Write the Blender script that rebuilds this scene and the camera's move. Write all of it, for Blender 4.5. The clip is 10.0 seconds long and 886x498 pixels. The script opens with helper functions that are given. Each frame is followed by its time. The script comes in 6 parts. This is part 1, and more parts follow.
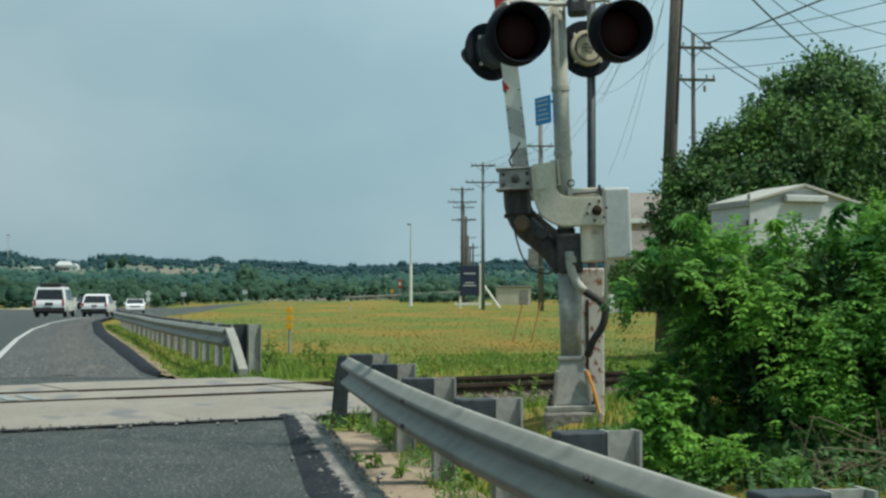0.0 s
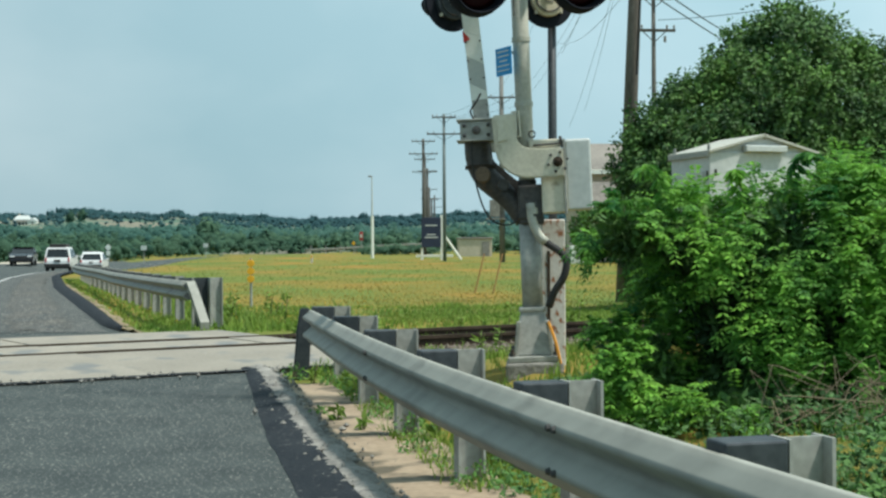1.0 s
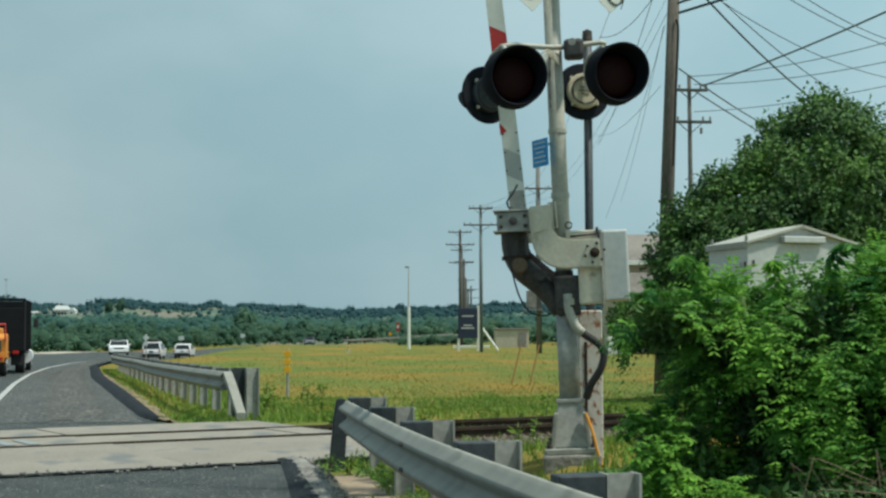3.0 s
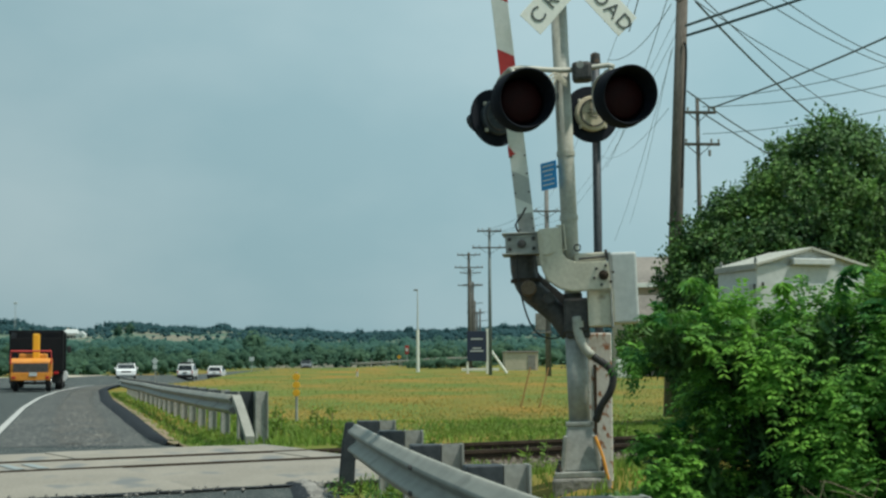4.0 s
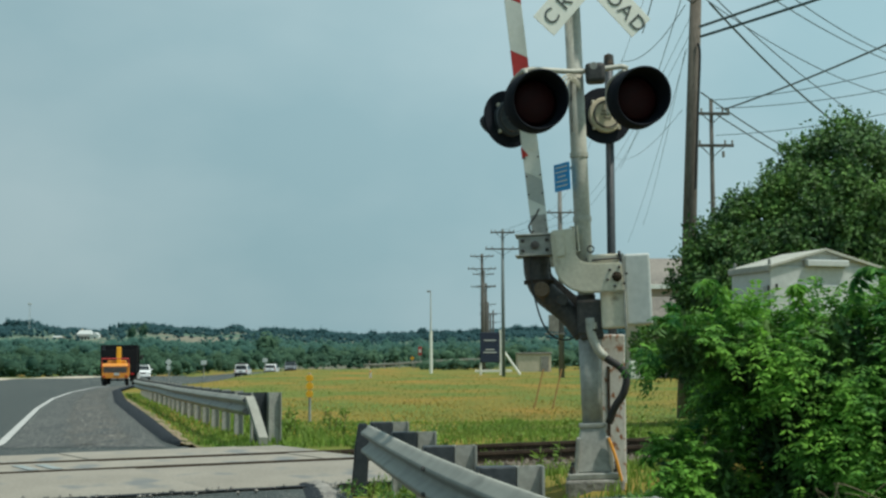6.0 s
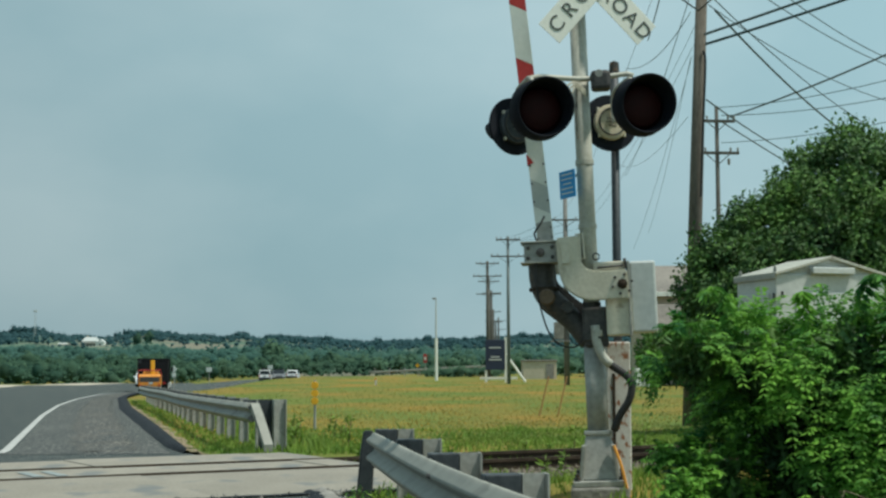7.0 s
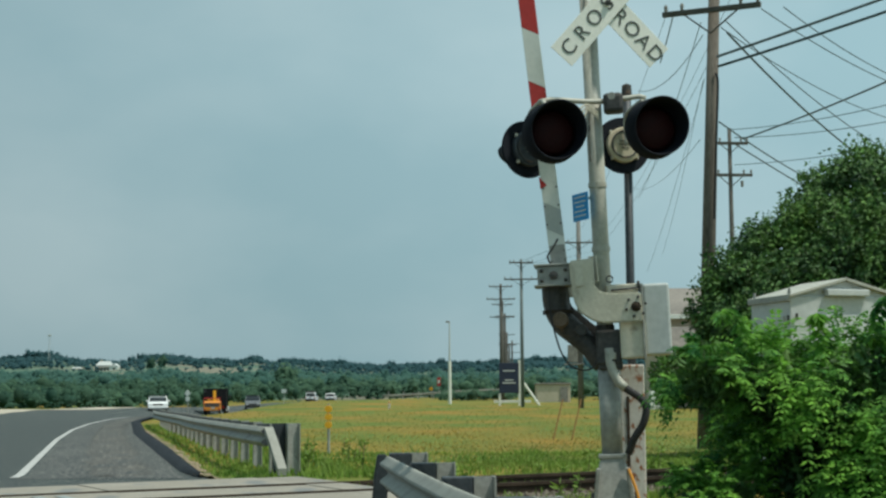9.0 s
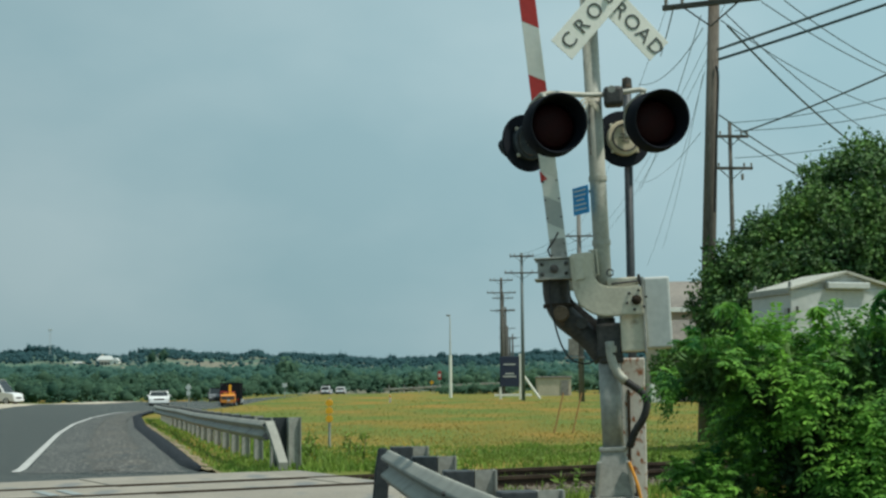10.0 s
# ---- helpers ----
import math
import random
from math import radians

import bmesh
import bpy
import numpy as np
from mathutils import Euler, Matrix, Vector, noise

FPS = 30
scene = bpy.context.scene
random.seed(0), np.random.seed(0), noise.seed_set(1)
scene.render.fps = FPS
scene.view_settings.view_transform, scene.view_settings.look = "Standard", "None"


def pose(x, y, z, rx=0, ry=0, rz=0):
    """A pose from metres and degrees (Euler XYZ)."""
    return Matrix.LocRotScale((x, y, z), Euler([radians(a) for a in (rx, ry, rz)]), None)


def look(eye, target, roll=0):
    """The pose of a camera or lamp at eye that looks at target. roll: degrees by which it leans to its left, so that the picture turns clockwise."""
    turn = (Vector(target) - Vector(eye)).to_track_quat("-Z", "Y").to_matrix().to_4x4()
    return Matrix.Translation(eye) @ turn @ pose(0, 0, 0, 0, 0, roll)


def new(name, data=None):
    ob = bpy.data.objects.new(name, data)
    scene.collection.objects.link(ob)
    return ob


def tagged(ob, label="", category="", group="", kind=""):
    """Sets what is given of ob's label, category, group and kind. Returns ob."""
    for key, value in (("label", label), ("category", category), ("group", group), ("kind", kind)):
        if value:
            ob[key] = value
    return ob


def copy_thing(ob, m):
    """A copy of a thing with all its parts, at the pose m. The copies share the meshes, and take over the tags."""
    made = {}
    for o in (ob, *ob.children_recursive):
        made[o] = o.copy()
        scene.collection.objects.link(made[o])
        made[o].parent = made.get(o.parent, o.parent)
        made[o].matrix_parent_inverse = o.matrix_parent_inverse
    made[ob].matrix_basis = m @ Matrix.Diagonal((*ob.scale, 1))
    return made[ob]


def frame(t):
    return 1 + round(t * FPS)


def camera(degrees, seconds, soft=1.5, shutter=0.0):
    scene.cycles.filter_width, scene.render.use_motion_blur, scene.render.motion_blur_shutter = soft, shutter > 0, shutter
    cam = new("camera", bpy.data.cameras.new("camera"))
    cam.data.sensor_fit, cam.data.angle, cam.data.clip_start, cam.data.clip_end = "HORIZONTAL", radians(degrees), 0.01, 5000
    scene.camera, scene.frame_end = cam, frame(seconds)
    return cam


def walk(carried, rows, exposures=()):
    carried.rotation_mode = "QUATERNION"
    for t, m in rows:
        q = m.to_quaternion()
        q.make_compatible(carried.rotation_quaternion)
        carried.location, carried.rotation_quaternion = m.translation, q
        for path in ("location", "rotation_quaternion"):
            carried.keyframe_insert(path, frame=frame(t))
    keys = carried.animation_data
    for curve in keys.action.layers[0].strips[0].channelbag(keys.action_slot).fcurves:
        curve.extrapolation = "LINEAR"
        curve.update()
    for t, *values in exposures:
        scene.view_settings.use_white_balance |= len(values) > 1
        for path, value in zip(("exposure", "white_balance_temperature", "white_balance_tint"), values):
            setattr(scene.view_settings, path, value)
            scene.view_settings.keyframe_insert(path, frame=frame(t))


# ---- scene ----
cam = camera(34.3, 10.0, soft=2.5)
EYE = (0.0, 0.0, 1.3)


def aim(yaw, pitch, roll):
    """Camera pose at the fixed eye: yaw to the right, pitch up, roll in degrees."""
    y, p = radians(yaw), radians(pitch)
    d = Vector((math.sin(y) * math.cos(p), math.cos(y) * math.cos(p), math.sin(p)))
    return look(EYE, Vector(EYE) + d * 10, roll)


walk(cam, [(t, aim(a, b, c)) for t, a, b, c in (
    (0.0, 0.000, 1.781, 0.000), (0.5, 1.047, 0.231, -0.066), (1.0, 1.532, -0.143, -0.365),
    (1.5, 1.735, -0.315, -0.402), (1.8, 1.56, 0.13, -0.30), (1.9, 0.62, 1.85, -0.28), (2.0, 0.273, 2.723, -0.274), (2.5, 0.169, 3.226, -0.259),
    (4.0, -0.259, 4.397, -0.354), (4.5, -0.455, 4.635, -0.418), (5.0, -0.654, 4.542, -0.227),
    (5.5, -0.707, 4.392, -0.297), (7.0, -0.998, 4.743, -0.223), (7.5, -1.079, 4.855, -0.332),
    (8.0, -1.104, 4.984, -0.227), (8.5, -1.337, 5.339, -0.272), (9.0, -1.523, 5.670, -0.376),
    (9.5, -1.541, 5.651, -0.473), (10.0, -1.542, 5.421, -0.489))],
    exposures=((0.0, 0.04, 6400, 8), (0.4, 0.30, 6400, 8), (1.0, 0.37, 6400, 7), (1.8, 0.40, 6400, 7), (2.2, 0.11, 6450, 6), (4.5, 0.0, 6500, 5), (10.0, -0.05, 6500, 5)))

# ---- light ----
SUN_EL, SUN_AZ = 64.0, 110.0      # azimuth clockwise from +y
world = bpy.data.worlds.new("sky")
scene.world = world
world.use_nodes = True
wn, wl = world.node_tree.nodes, world.node_tree.links
bgnode = wn["Background"]
sky = wn.new("ShaderNodeTexSky")
sky.sky_type = "NISHITA"
sky.sun_disc = False
sky.sun_elevation = radians(SUN_EL)
sky.sun_rotation = radians(SUN_AZ)
sky.dust_density = 4.0
tc = wn.new("ShaderNodeTexCoord")
wmap = wn.new("ShaderNodeMapping")
wmap.inputs["Scale"].default_value = (1.0, 1.0, 1.8)
cloud = wn.new("ShaderNodeTexNoise")
cloud.inputs["Scale"].default_value = 3.0
cloud.inputs["Detail"].default_value = 5.0
cramp = wn.new("ShaderNodeValToRGB")
cramp.color_ramp.elements[0].position, cramp.color_ramp.elements[0].color = 0.40, (2.92, 4.42, 4.97, 1)
cramp.color_ramp.elements[1].position, cramp.color_ramp.elements[1].color = 0.72, (4.12, 5.42, 5.88, 1)
wmix = wn.new("ShaderNodeMix")
wmix.data_type = "RGBA"
wmix.inputs["Factor"].default_value = 0.94
wl.new(tc.outputs["Generated"], wmap.inputs["Vector"])
wl.new(wmap.outputs["Vector"], cloud.inputs["Vector"])
wl.new(cloud.outputs["Fac"], cramp.inputs["Fac"])
wl.new(sky.outputs["Color"], wmix.inputs["A"])
# the haze is brighter towards the sun's side
sepx = wn.new("ShaderNodeSeparateXYZ")
glow = wn.new("ShaderNodeMapRange")
glow.inputs["From Min"].default_value, glow.inputs["From Max"].default_value = -0.35, 0.5
glow.inputs["To Min"].default_value, glow.inputs["To Max"].default_value = 0.91, 1.33
haze = wn.new("ShaderNodeVectorMath")
haze.operation = "SCALE"
wl.new(tc.outputs["Generated"], sepx.inputs["Vector"])
wl.new(sepx.outputs["X"], glow.inputs["Value"])
wl.new(cramp.outputs["Color"], haze.inputs[0])
wl.new(glow.outputs["Result"], haze.inputs["Scale"])
rise = wn.new("ShaderNodeMapRange")
rise.inputs["From Min"].default_value, rise.inputs["From Max"].default_value = 0.0, 0.22
rise.inputs["To Min"].default_value, rise.inputs["To Max"].default_value = 0.86, 1.0
murk = wn.new("ShaderNodeVectorMath")
murk.operation = "SCALE"
wl.new(sepx.outputs["Z"], rise.inputs["Value"])
wl.new(haze.outputs["Vector"], murk.inputs[0])
wl.new(rise.outputs["Result"], murk.inputs["Scale"])
wl.new(murk.outputs["Vector"], wmix.inputs["B"])
wl.new(wmix.outputs["Result"], bgnode.inputs["Color"])
bgnode.inputs["Strength"].default_value = 0.108

sun_data = bpy.data.lights.new("sun", "SUN")
sun_data.energy, sun_data.angle, sun_data.color = 4.0, radians(4.0), (1.0, 0.95, 0.86)
sun = new("sun", sun_data)
sa, se = radians(SUN_AZ), radians(SUN_EL)
sun.matrix_world = look((0, 0, 0), (-math.sin(sa) * math.cos(se), -math.cos(sa) * math.cos(se), -math.sin(se)))


# ---- materials ----
def mat(name, a, b=None, rough=0.6, metal=0.0, fine=60.0, coarse=3.0, bump=0.15, third=None, rand=0.0, island=False, sub=0.0, third_at=0.62, speck=None, spec=0.5, stretch=(1, 1, 1), soft=0.1):
    """Principled surface whose colour runs from a to b by noise at two scales; third: stains of a third colour."""
    m = bpy.data.materials.new(name)
    m.use_nodes = True
    n, l = m.node_tree.nodes, m.node_tree.links
    p = n["Principled BSDF"]
    p.inputs["Roughness"].default_value, p.inputs["Metallic"].default_value = rough, metal
    p.inputs["Specular IOR Level"].default_value = spec
    b = b or tuple(min(1, c * 1.25) for c in a)
    geo = n.new("ShaderNodeTexCoord")
    place = n.new("ShaderNodeMapping")
    place.inputs["Scale"].default_value = stretch
    l.new(geo.outputs["Object"], place.inputs["Vector"])
    n1, n2 = n.new("ShaderNodeTexNoise"), n.new("ShaderNodeTexNoise")
    for node, s in ((n1, fine), (n2, coarse)):
        node.inputs["Scale"].default_value, node.inputs["Detail"].default_value = s, 4.0
        l.new(place.outputs["Vector"], node.inputs["Vector"])
    add = n.new("ShaderNodeMath")
    add.operation = "ADD"
    l.new(n1.outputs["Fac"], add.inputs[0])
    l.new(n2.outputs["Fac"], add.inputs[1])
    half = n.new("ShaderNodeMapRange")
    half.inputs["From Min"].default_value, half.inputs["From Max"].default_value = 0.72, 1.28
    l.new(add.outputs[0], half.inputs["Value"])
    mix = n.new("ShaderNodeMix")
    mix.data_type = "RGBA"
    mix.inputs["A"].default_value, mix.inputs["B"].default_value = (*a, 1), (*b, 1)
    l.new(half.outputs["Result"], mix.inputs["Factor"])
    out = mix.outputs["Result"]
    if third:
        n3 = n.new("ShaderNodeTexNoise")
        n3.inputs["Scale"].default_value, n3.inputs["Detail"].default_value = coarse * 1.7, 6.0
        l.new(place.outputs["Vector"], n3.inputs["Vector"])
        r = n.new("ShaderNodeMapRange")
        r.inputs["From Min"].default_value, r.inputs["From Max"].default_value = third_at, third_at + soft
        l.new(n3.outputs["Fac"], r.inputs["Value"])
        mix3 = n.new("ShaderNodeMix")
        mix3.data_type = "RGBA"
        mix3.inputs["B"].default_value = (*third, 1)
        l.new(r.outputs["Result"], mix3.inputs["Factor"])
        l.new(out, mix3.inputs["A"])
        out = mix3.outputs["Result"]
    if speck:
        n4 = n.new("ShaderNodeTexNoise")
        n4.inputs["Scale"].default_value, n4.inputs["Detail"].default_value = speck[0], 1.0
        l.new(geo.outputs["Object"], n4.inputs["Vector"])
        r4 = n.new("ShaderNodeMapRange")
        r4.inputs["From Min"].default_value, r4.inputs["From Max"].default_value = speck[2], speck[2] + 0.05
        l.new(n4.outputs["Fac"], r4.inputs["Value"])
        mix4 = n.new("ShaderNodeMix")
        mix4.data_type = "RGBA"
        mix4.inputs["B"].default_value = (*speck[1], 1)
        l.new(r4.outputs["Result"], mix4.inputs["Factor"])
        l.new(out, mix4.inputs["A"])
        out = mix4.outputs["Result"]
    if rand:
        hs = n.new("ShaderNodeHueSaturation")
        rr = n.new("ShaderNodeMapRange")
        rr.inputs["To Min"].default_value, rr.inputs["To Max"].default_value = 1 - rand, 1 + rand
        if island:
            l.new(n.new("ShaderNodeNewGeometry").outputs["Random Per Island"], rr.inputs["Value"])
        else:
            l.new(n.new("ShaderNodeObjectInfo").outputs["Random"], rr.inputs["Value"])
        l.new(rr.outputs["Result"], hs.inputs["Value"])
        l.new(out, hs.inputs["Color"])
        out = hs.outputs["Color"]
    l.new(out, p.inputs["Base Color"])
    rm = n.new("ShaderNodeMapRange")
    rm.inputs["To Min"].default_value, rm.inputs["To Max"].default_value = max(0.02, rough - 0.1), min(1, rough + 0.1)
    l.new(n2.outputs["Fac"], rm.inputs["Value"])
    l.new(rm.outputs["Result"], p.inputs["Roughness"])
    if bump:
        bp = n.new("ShaderNodeBump")
        bp.inputs["Strength"].default_value, bp.inputs["Distance"].default_value = bump, 0.02
        l.new(n1.outputs["Fac"], bp.inputs["Height"])
        l.new(bp.outputs["Normal"], p.inputs["Normal"])
    if sub:
        tr, ms = n.new("ShaderNodeBsdfTranslucent"), n.new("ShaderNodeMixShader")
        l.new(out, tr.inputs["Color"])
        ms.inputs["Fac"].default_value = sub
        l.new(p.outputs["BSDF"], ms.inputs[1])
        l.new(tr.outputs["BSDF"], ms.inputs[2])
        l.new(ms.outputs["Shader"], n["Material Output"].inputs["Surface"])
    return m


M_ASPHALT = mat("asphalt", (0.032, 0.042, 0.044), (0.072, 0.086, 0.085), 0.95, fine=75, coarse=2.0, bump=0.8, third=(0.080, 0.090, 0.087), third_at=0.58, soft=0.2, speck=(46, (0.33, 0.33, 0.30), 0.645), spec=0.2)
M_SHOULDER = mat("gravelly_asphalt", (0.040, 0.047, 0.048), (0.074, 0.082, 0.080), 0.95, fine=60, coarse=0.9, bump=0.15, stretch=(1, 0.15, 1), third=(0.092, 0.094, 0.09), third_at=0.58, soft=0.25, speck=(14, (0.26, 0.25, 0.23), 0.59), spec=0.2)
# darker than the road's asphalt; for the berms and the panel joint
M_TAR = mat("dark_asphalt", (0.010, 0.014, 0.019), (0.028, 0.034, 0.040), 0.9, fine=50, coarse=2, bump=0.5, speck=(24, (0.10, 0.10, 0.10), 0.68), spec=0.15)
M_CONCRETE = mat("pale_concrete", (0.195, 0.178, 0.147), (0.290, 0.268, 0.225), 0.9, fine=25, coarse=1.0, bump=0.25, third=(0.15, 0.158, 0.155), third_at=0.57, rand=0.06)
M_FLUME = mat("tan_concrete", (0.22, 0.165, 0.11), (0.33, 0.26, 0.18), 0.9, fine=18, coarse=1.5, bump=0.35, third=(0.085, 0.072, 0.048), third_at=0.52)
M_KERB = mat("crumbled_kerb", (0.13, 0.126, 0.115), (0.28, 0.27, 0.245), 0.9, fine=22, coarse=3, bump=0.6, third=(0.07, 0.07, 0.07))
M_PAINT = mat("road_paint", (0.30, 0.305, 0.295), (0.46, 0.465, 0.45), 0.85, fine=20, coarse=2, third=(0.3, 0.3, 0.3))
M_STEEL = mat("galvanised_steel", (0.215, 0.218, 0.190), (0.305, 0.308, 0.270), 0.6, 0.08, fine=6, coarse=0.9, bump=0.02, third=(0.17, 0.172, 0.150), third_at=0.58)
M_POST = mat("weathered_steel_post", (0.24, 0.245, 0.225), (0.38, 0.385, 0.355), 0.65, 0.1, fine=25, coarse=4, bump=0.08)
# dark steel; on the blockouts it holds their shade beside the lit posts
M_BLOCK = mat("dark_and_shaded_steel", (0.024, 0.031, 0.038), (0.056, 0.066, 0.074), 0.55, 0.2, fine=25, coarse=4, bump=0.08)
M_MAST = mat("aluminium_paint", (0.33, 0.33, 0.285), (0.46, 0.46, 0.40), 0.6, 0.1, fine=40, coarse=3, bump=0.05, third=(0.28, 0.27, 0.23))
M_CREAM = mat("cream_cast_metal", (0.49, 0.455, 0.36), (0.63, 0.595, 0.48), 0.55, 0.1, fine=30, coarse=4, bump=0.08, third=(0.36, 0.31, 0.23), third_at=0.60)
M_CASE = mat("pale_grey_case", (0.42, 0.45, 0.44), (0.54, 0.565, 0.55), 0.55, 0.1, fine=20, coarse=3, bump=0.03)
M_DARKIRON = mat("dark_iron", (0.035, 0.036, 0.036), (0.09, 0.085, 0.08), 0.6, 0.3, fine=30, coarse=6, bump=0.15, third=(0.14, 0.09, 0.06))
M_RUST = mat("rusted_white_paint", (0.48, 0.46, 0.42), (0.62, 0.60, 0.56), 0.7, fine=40, coarse=12, third=(0.28, 0.11, 0.045), third_at=0.53, stretch=(1, 1, 0.6))
M_RUSTY = mat("rusty_rail", (0.030, 0.022, 0.016), (0.070, 0.052, 0.038), 0.9, 0.0, fine=40, coarse=4, bump=0.3, spec=0.15)
M_BLACK = mat("black_enamel", (0.006, 0.008, 0.013), (0.012, 0.015, 0.022), 0.75, fine=40, coarse=6, bump=0.03, spec=0.15)
M_RUBBER = mat("black_rubber", (0.012, 0.012, 0.012), (0.03, 0.03, 0.03), 0.75, fine=60, coarse=6)
M_LENS = mat("dark_red_lens", (0.015, 0.002, 0.003), (0.026, 0.003, 0.004), 0.6, fine=90, coarse=9, bump=0.2, spec=0.15)
M_WHITE = mat("white_sheeting", (0.66, 0.68, 0.62), (0.76, 0.77, 0.71), 0.5, fine=30, coarse=4, bump=0.02)
M_RED = mat("red_sheeting", (0.42, 0.025, 0.02), (0.52, 0.035, 0.03), 0.5, fine=30, coarse=4, bump=0.02)
M_INK = mat("black_lettering", (0.045, 0.06, 0.055), (0.07, 0.085, 0.078), 0.6)
M_BLUE = mat("blue_sign_face", (0.010, 0.25, 0.62), (0.015, 0.32, 0.70), 0.5)
M_NAVY = mat("navy_sign_face", (0.010, 0.018, 0.045), (0.018, 0.03, 0.065), 0.6)
M_YELLOW = mat("yellow_marker", (0.70, 0.33, 0.01), (0.80, 0.42, 0.02), 0.6)
M_ORANGE = mat("orange_conduit", (0.65, 0.26, 0.03), (0.75, 0.33, 0.04), 0.6)
M_WOOD = mat("creosoted_pole", (0.050, 0.050, 0.045), (0.115, 0.112, 0.10), 0.9, fine=30, coarse=3, bump=0.3)
M_TIE = mat("grey_tie", (0.08, 0.065, 0.05), (0.16, 0.13, 0.10), 0.95, fine=20, coarse=3, bump=0.4)
M_WIRE = mat("cable", (0.035, 0.060, 0.064), (0.06, 0.085, 0.09), 0.7, bump=0)
M_LEAF = mat("bright_leaf", (0.028, 0.130, 0.034), (0.245, 0.50, 0.066), 0.6, fine=9, coarse=1.6, bump=0, rand=0.3, island=True, sub=0.42, spec=0.2)
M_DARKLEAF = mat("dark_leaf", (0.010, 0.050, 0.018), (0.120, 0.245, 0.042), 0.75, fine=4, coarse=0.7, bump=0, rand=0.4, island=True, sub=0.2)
M_TWIG = mat("twig", (0.10, 0.07, 0.045), (0.18, 0.13, 0.09), 0.9)
M_BLADE = mat("grass_blade", (0.105, 0.21, 0.028), (0.24, 0.33, 0.05), 0.7, fine=2, coarse=0.2, bump=0, rand=0.35, island=True, sub=0.3)
M_WEED = mat("weed_leaf", (0.045, 0.150, 0.022), (0.135, 0.300, 0.040), 0.6, fine=6, coarse=1.2, bump=0, rand=0.3, island=True, sub=0.3)
M_MEADOW = mat("meadow_blade", (0.115, 0.170, 0.032), (0.195, 0.225, 0.046), 0.8, fine=2, coarse=0.15, bump=0, rand=0.3, island=True, sub=0.3)
M_DRY = mat("dry_stalk", (0.27, 0.205, 0.040), (0.36, 0.275, 0.066), 0.8, fine=2, coarse=0.2, bump=0, rand=0.3, island=True, sub=0.2)
M_FLOWER = mat("orange_flower", (0.44, 0.22, 0.018), (0.48, 0.30, 0.025), 0.8, bump=0, rand=0.3, island=True)
# distance haze put into the next three woods' colours: paler, bluer, softer contrast
M_FOREST = mat("forest", (0.030, 0.080, 0.062), (0.112, 0.200, 0.122), 0.9, fine=0.25, coarse=0.03, bump=0, rand=0.25, island=True, sub=0.5, spec=0.1)
M_HAZERIDGE = mat("ridge_woods", (0.048, 0.113, 0.130), (0.069, 0.147, 0.160), 0.95, fine=0.12, coarse=0.015, bump=0, rand=0.10, island=True, sub=0.5, spec=0.1)
M_HAZESCRUB = mat("hill_scrub", (0.056, 0.138, 0.120), (0.100, 0.200, 0.161), 0.95, fine=0.12, coarse=0.015, bump=0, rand=0.10, island=True, sub=0.5, spec=0.1)
M_TAN = mat("tan_lamp_case", (0.42, 0.37, 0.26), (0.54, 0.48, 0.35), 0.6)
M_GLASS = mat("tinted_glass", (0.012, 0.015, 0.017), (0.02, 0.024, 0.027), 0.12, bump=0)
M_CARWHITE = mat("white_car_paint", (0.70, 0.71, 0.71), (0.78, 0.79, 0.79), 0.25, bump=0)
M_CARGREY = mat("grey_car_paint", (0.13, 0.14, 0.15), (0.17, 0.18, 0.19), 0.3, bump=0)
M_CARBLACK = mat("black_car_paint", (0.012, 0.013, 0.016), (0.02, 0.02, 0.024), 0.2, bump=0)
M_TRUCKBOX = mat("black_truck_box", (0.006, 0.007, 0.009), (0.013, 0.014, 0.016), 0.7, bump=0.05, spec=0.15)
M_CHIPPER = mat("orange_machine_paint", (0.55, 0.19, 0.015), (0.68, 0.27, 0.03), 0.5, third=(0.25, 0.10, 0.02))
M_TAIL = mat("red_tail_lens", (0.35, 0.01, 0.01), (0.45, 0.02, 0.02), 0.3, bump=0)
M_LAMPGLASS = mat("clear_lamp_glass", (0.6, 0.62, 0.62), (0.75, 0.76, 0.76), 0.15, bump=0)
M_RIM = mat("alloy_rim", (0.35, 0.36, 0.36), (0.5, 0.5, 0.5), 0.35, 0.7, bump=0)
M_WALL = mat("cream_stucco", (0.42, 0.36, 0.27), (0.52, 0.46, 0.36), 0.9, fine=3, coarse=0.4)
M_ROOF = mat("brown_shingle", (0.15, 0.138, 0.122), (0.23, 0.21, 0.185), 0.9, fine=6, coarse=0.5)
M_BALLAST = mat("ballast", (0.065, 0.054, 0.042), (0.17, 0.145, 0.112), 0.95, fine=22, coarse=1.2, bump=1.0)

# Ground: grass with dry and flowering patches, earthy near the track
M_GROUND = mat("meadow", (0.078, 0.130, 0.030), (0.150, 0.172, 0.044), 0.95, fine=3.5, coarse=0.22, bump=0.8, third=(0.245, 0.158, 0.040), third_at=0.42, spec=0.05, stretch=(0.45, 0.2, 1), soft=0.22)


# ---- mesh helpers ----
def part(name, bm, material, parent=None, label="", m=None, smooth=False):
    me = bpy.data.meshes.new(name)
    bm.to_mesh(me)
    bm.free()
    if smooth:
        for p in me.polygons:
            p.use_smooth = True
    me.materials.append(material)
    ob = new(name, me)
    ob.parent = parent
    if m is not None:
        ob.matrix_basis = m
    if label:
        ob["label"] = label
    return ob


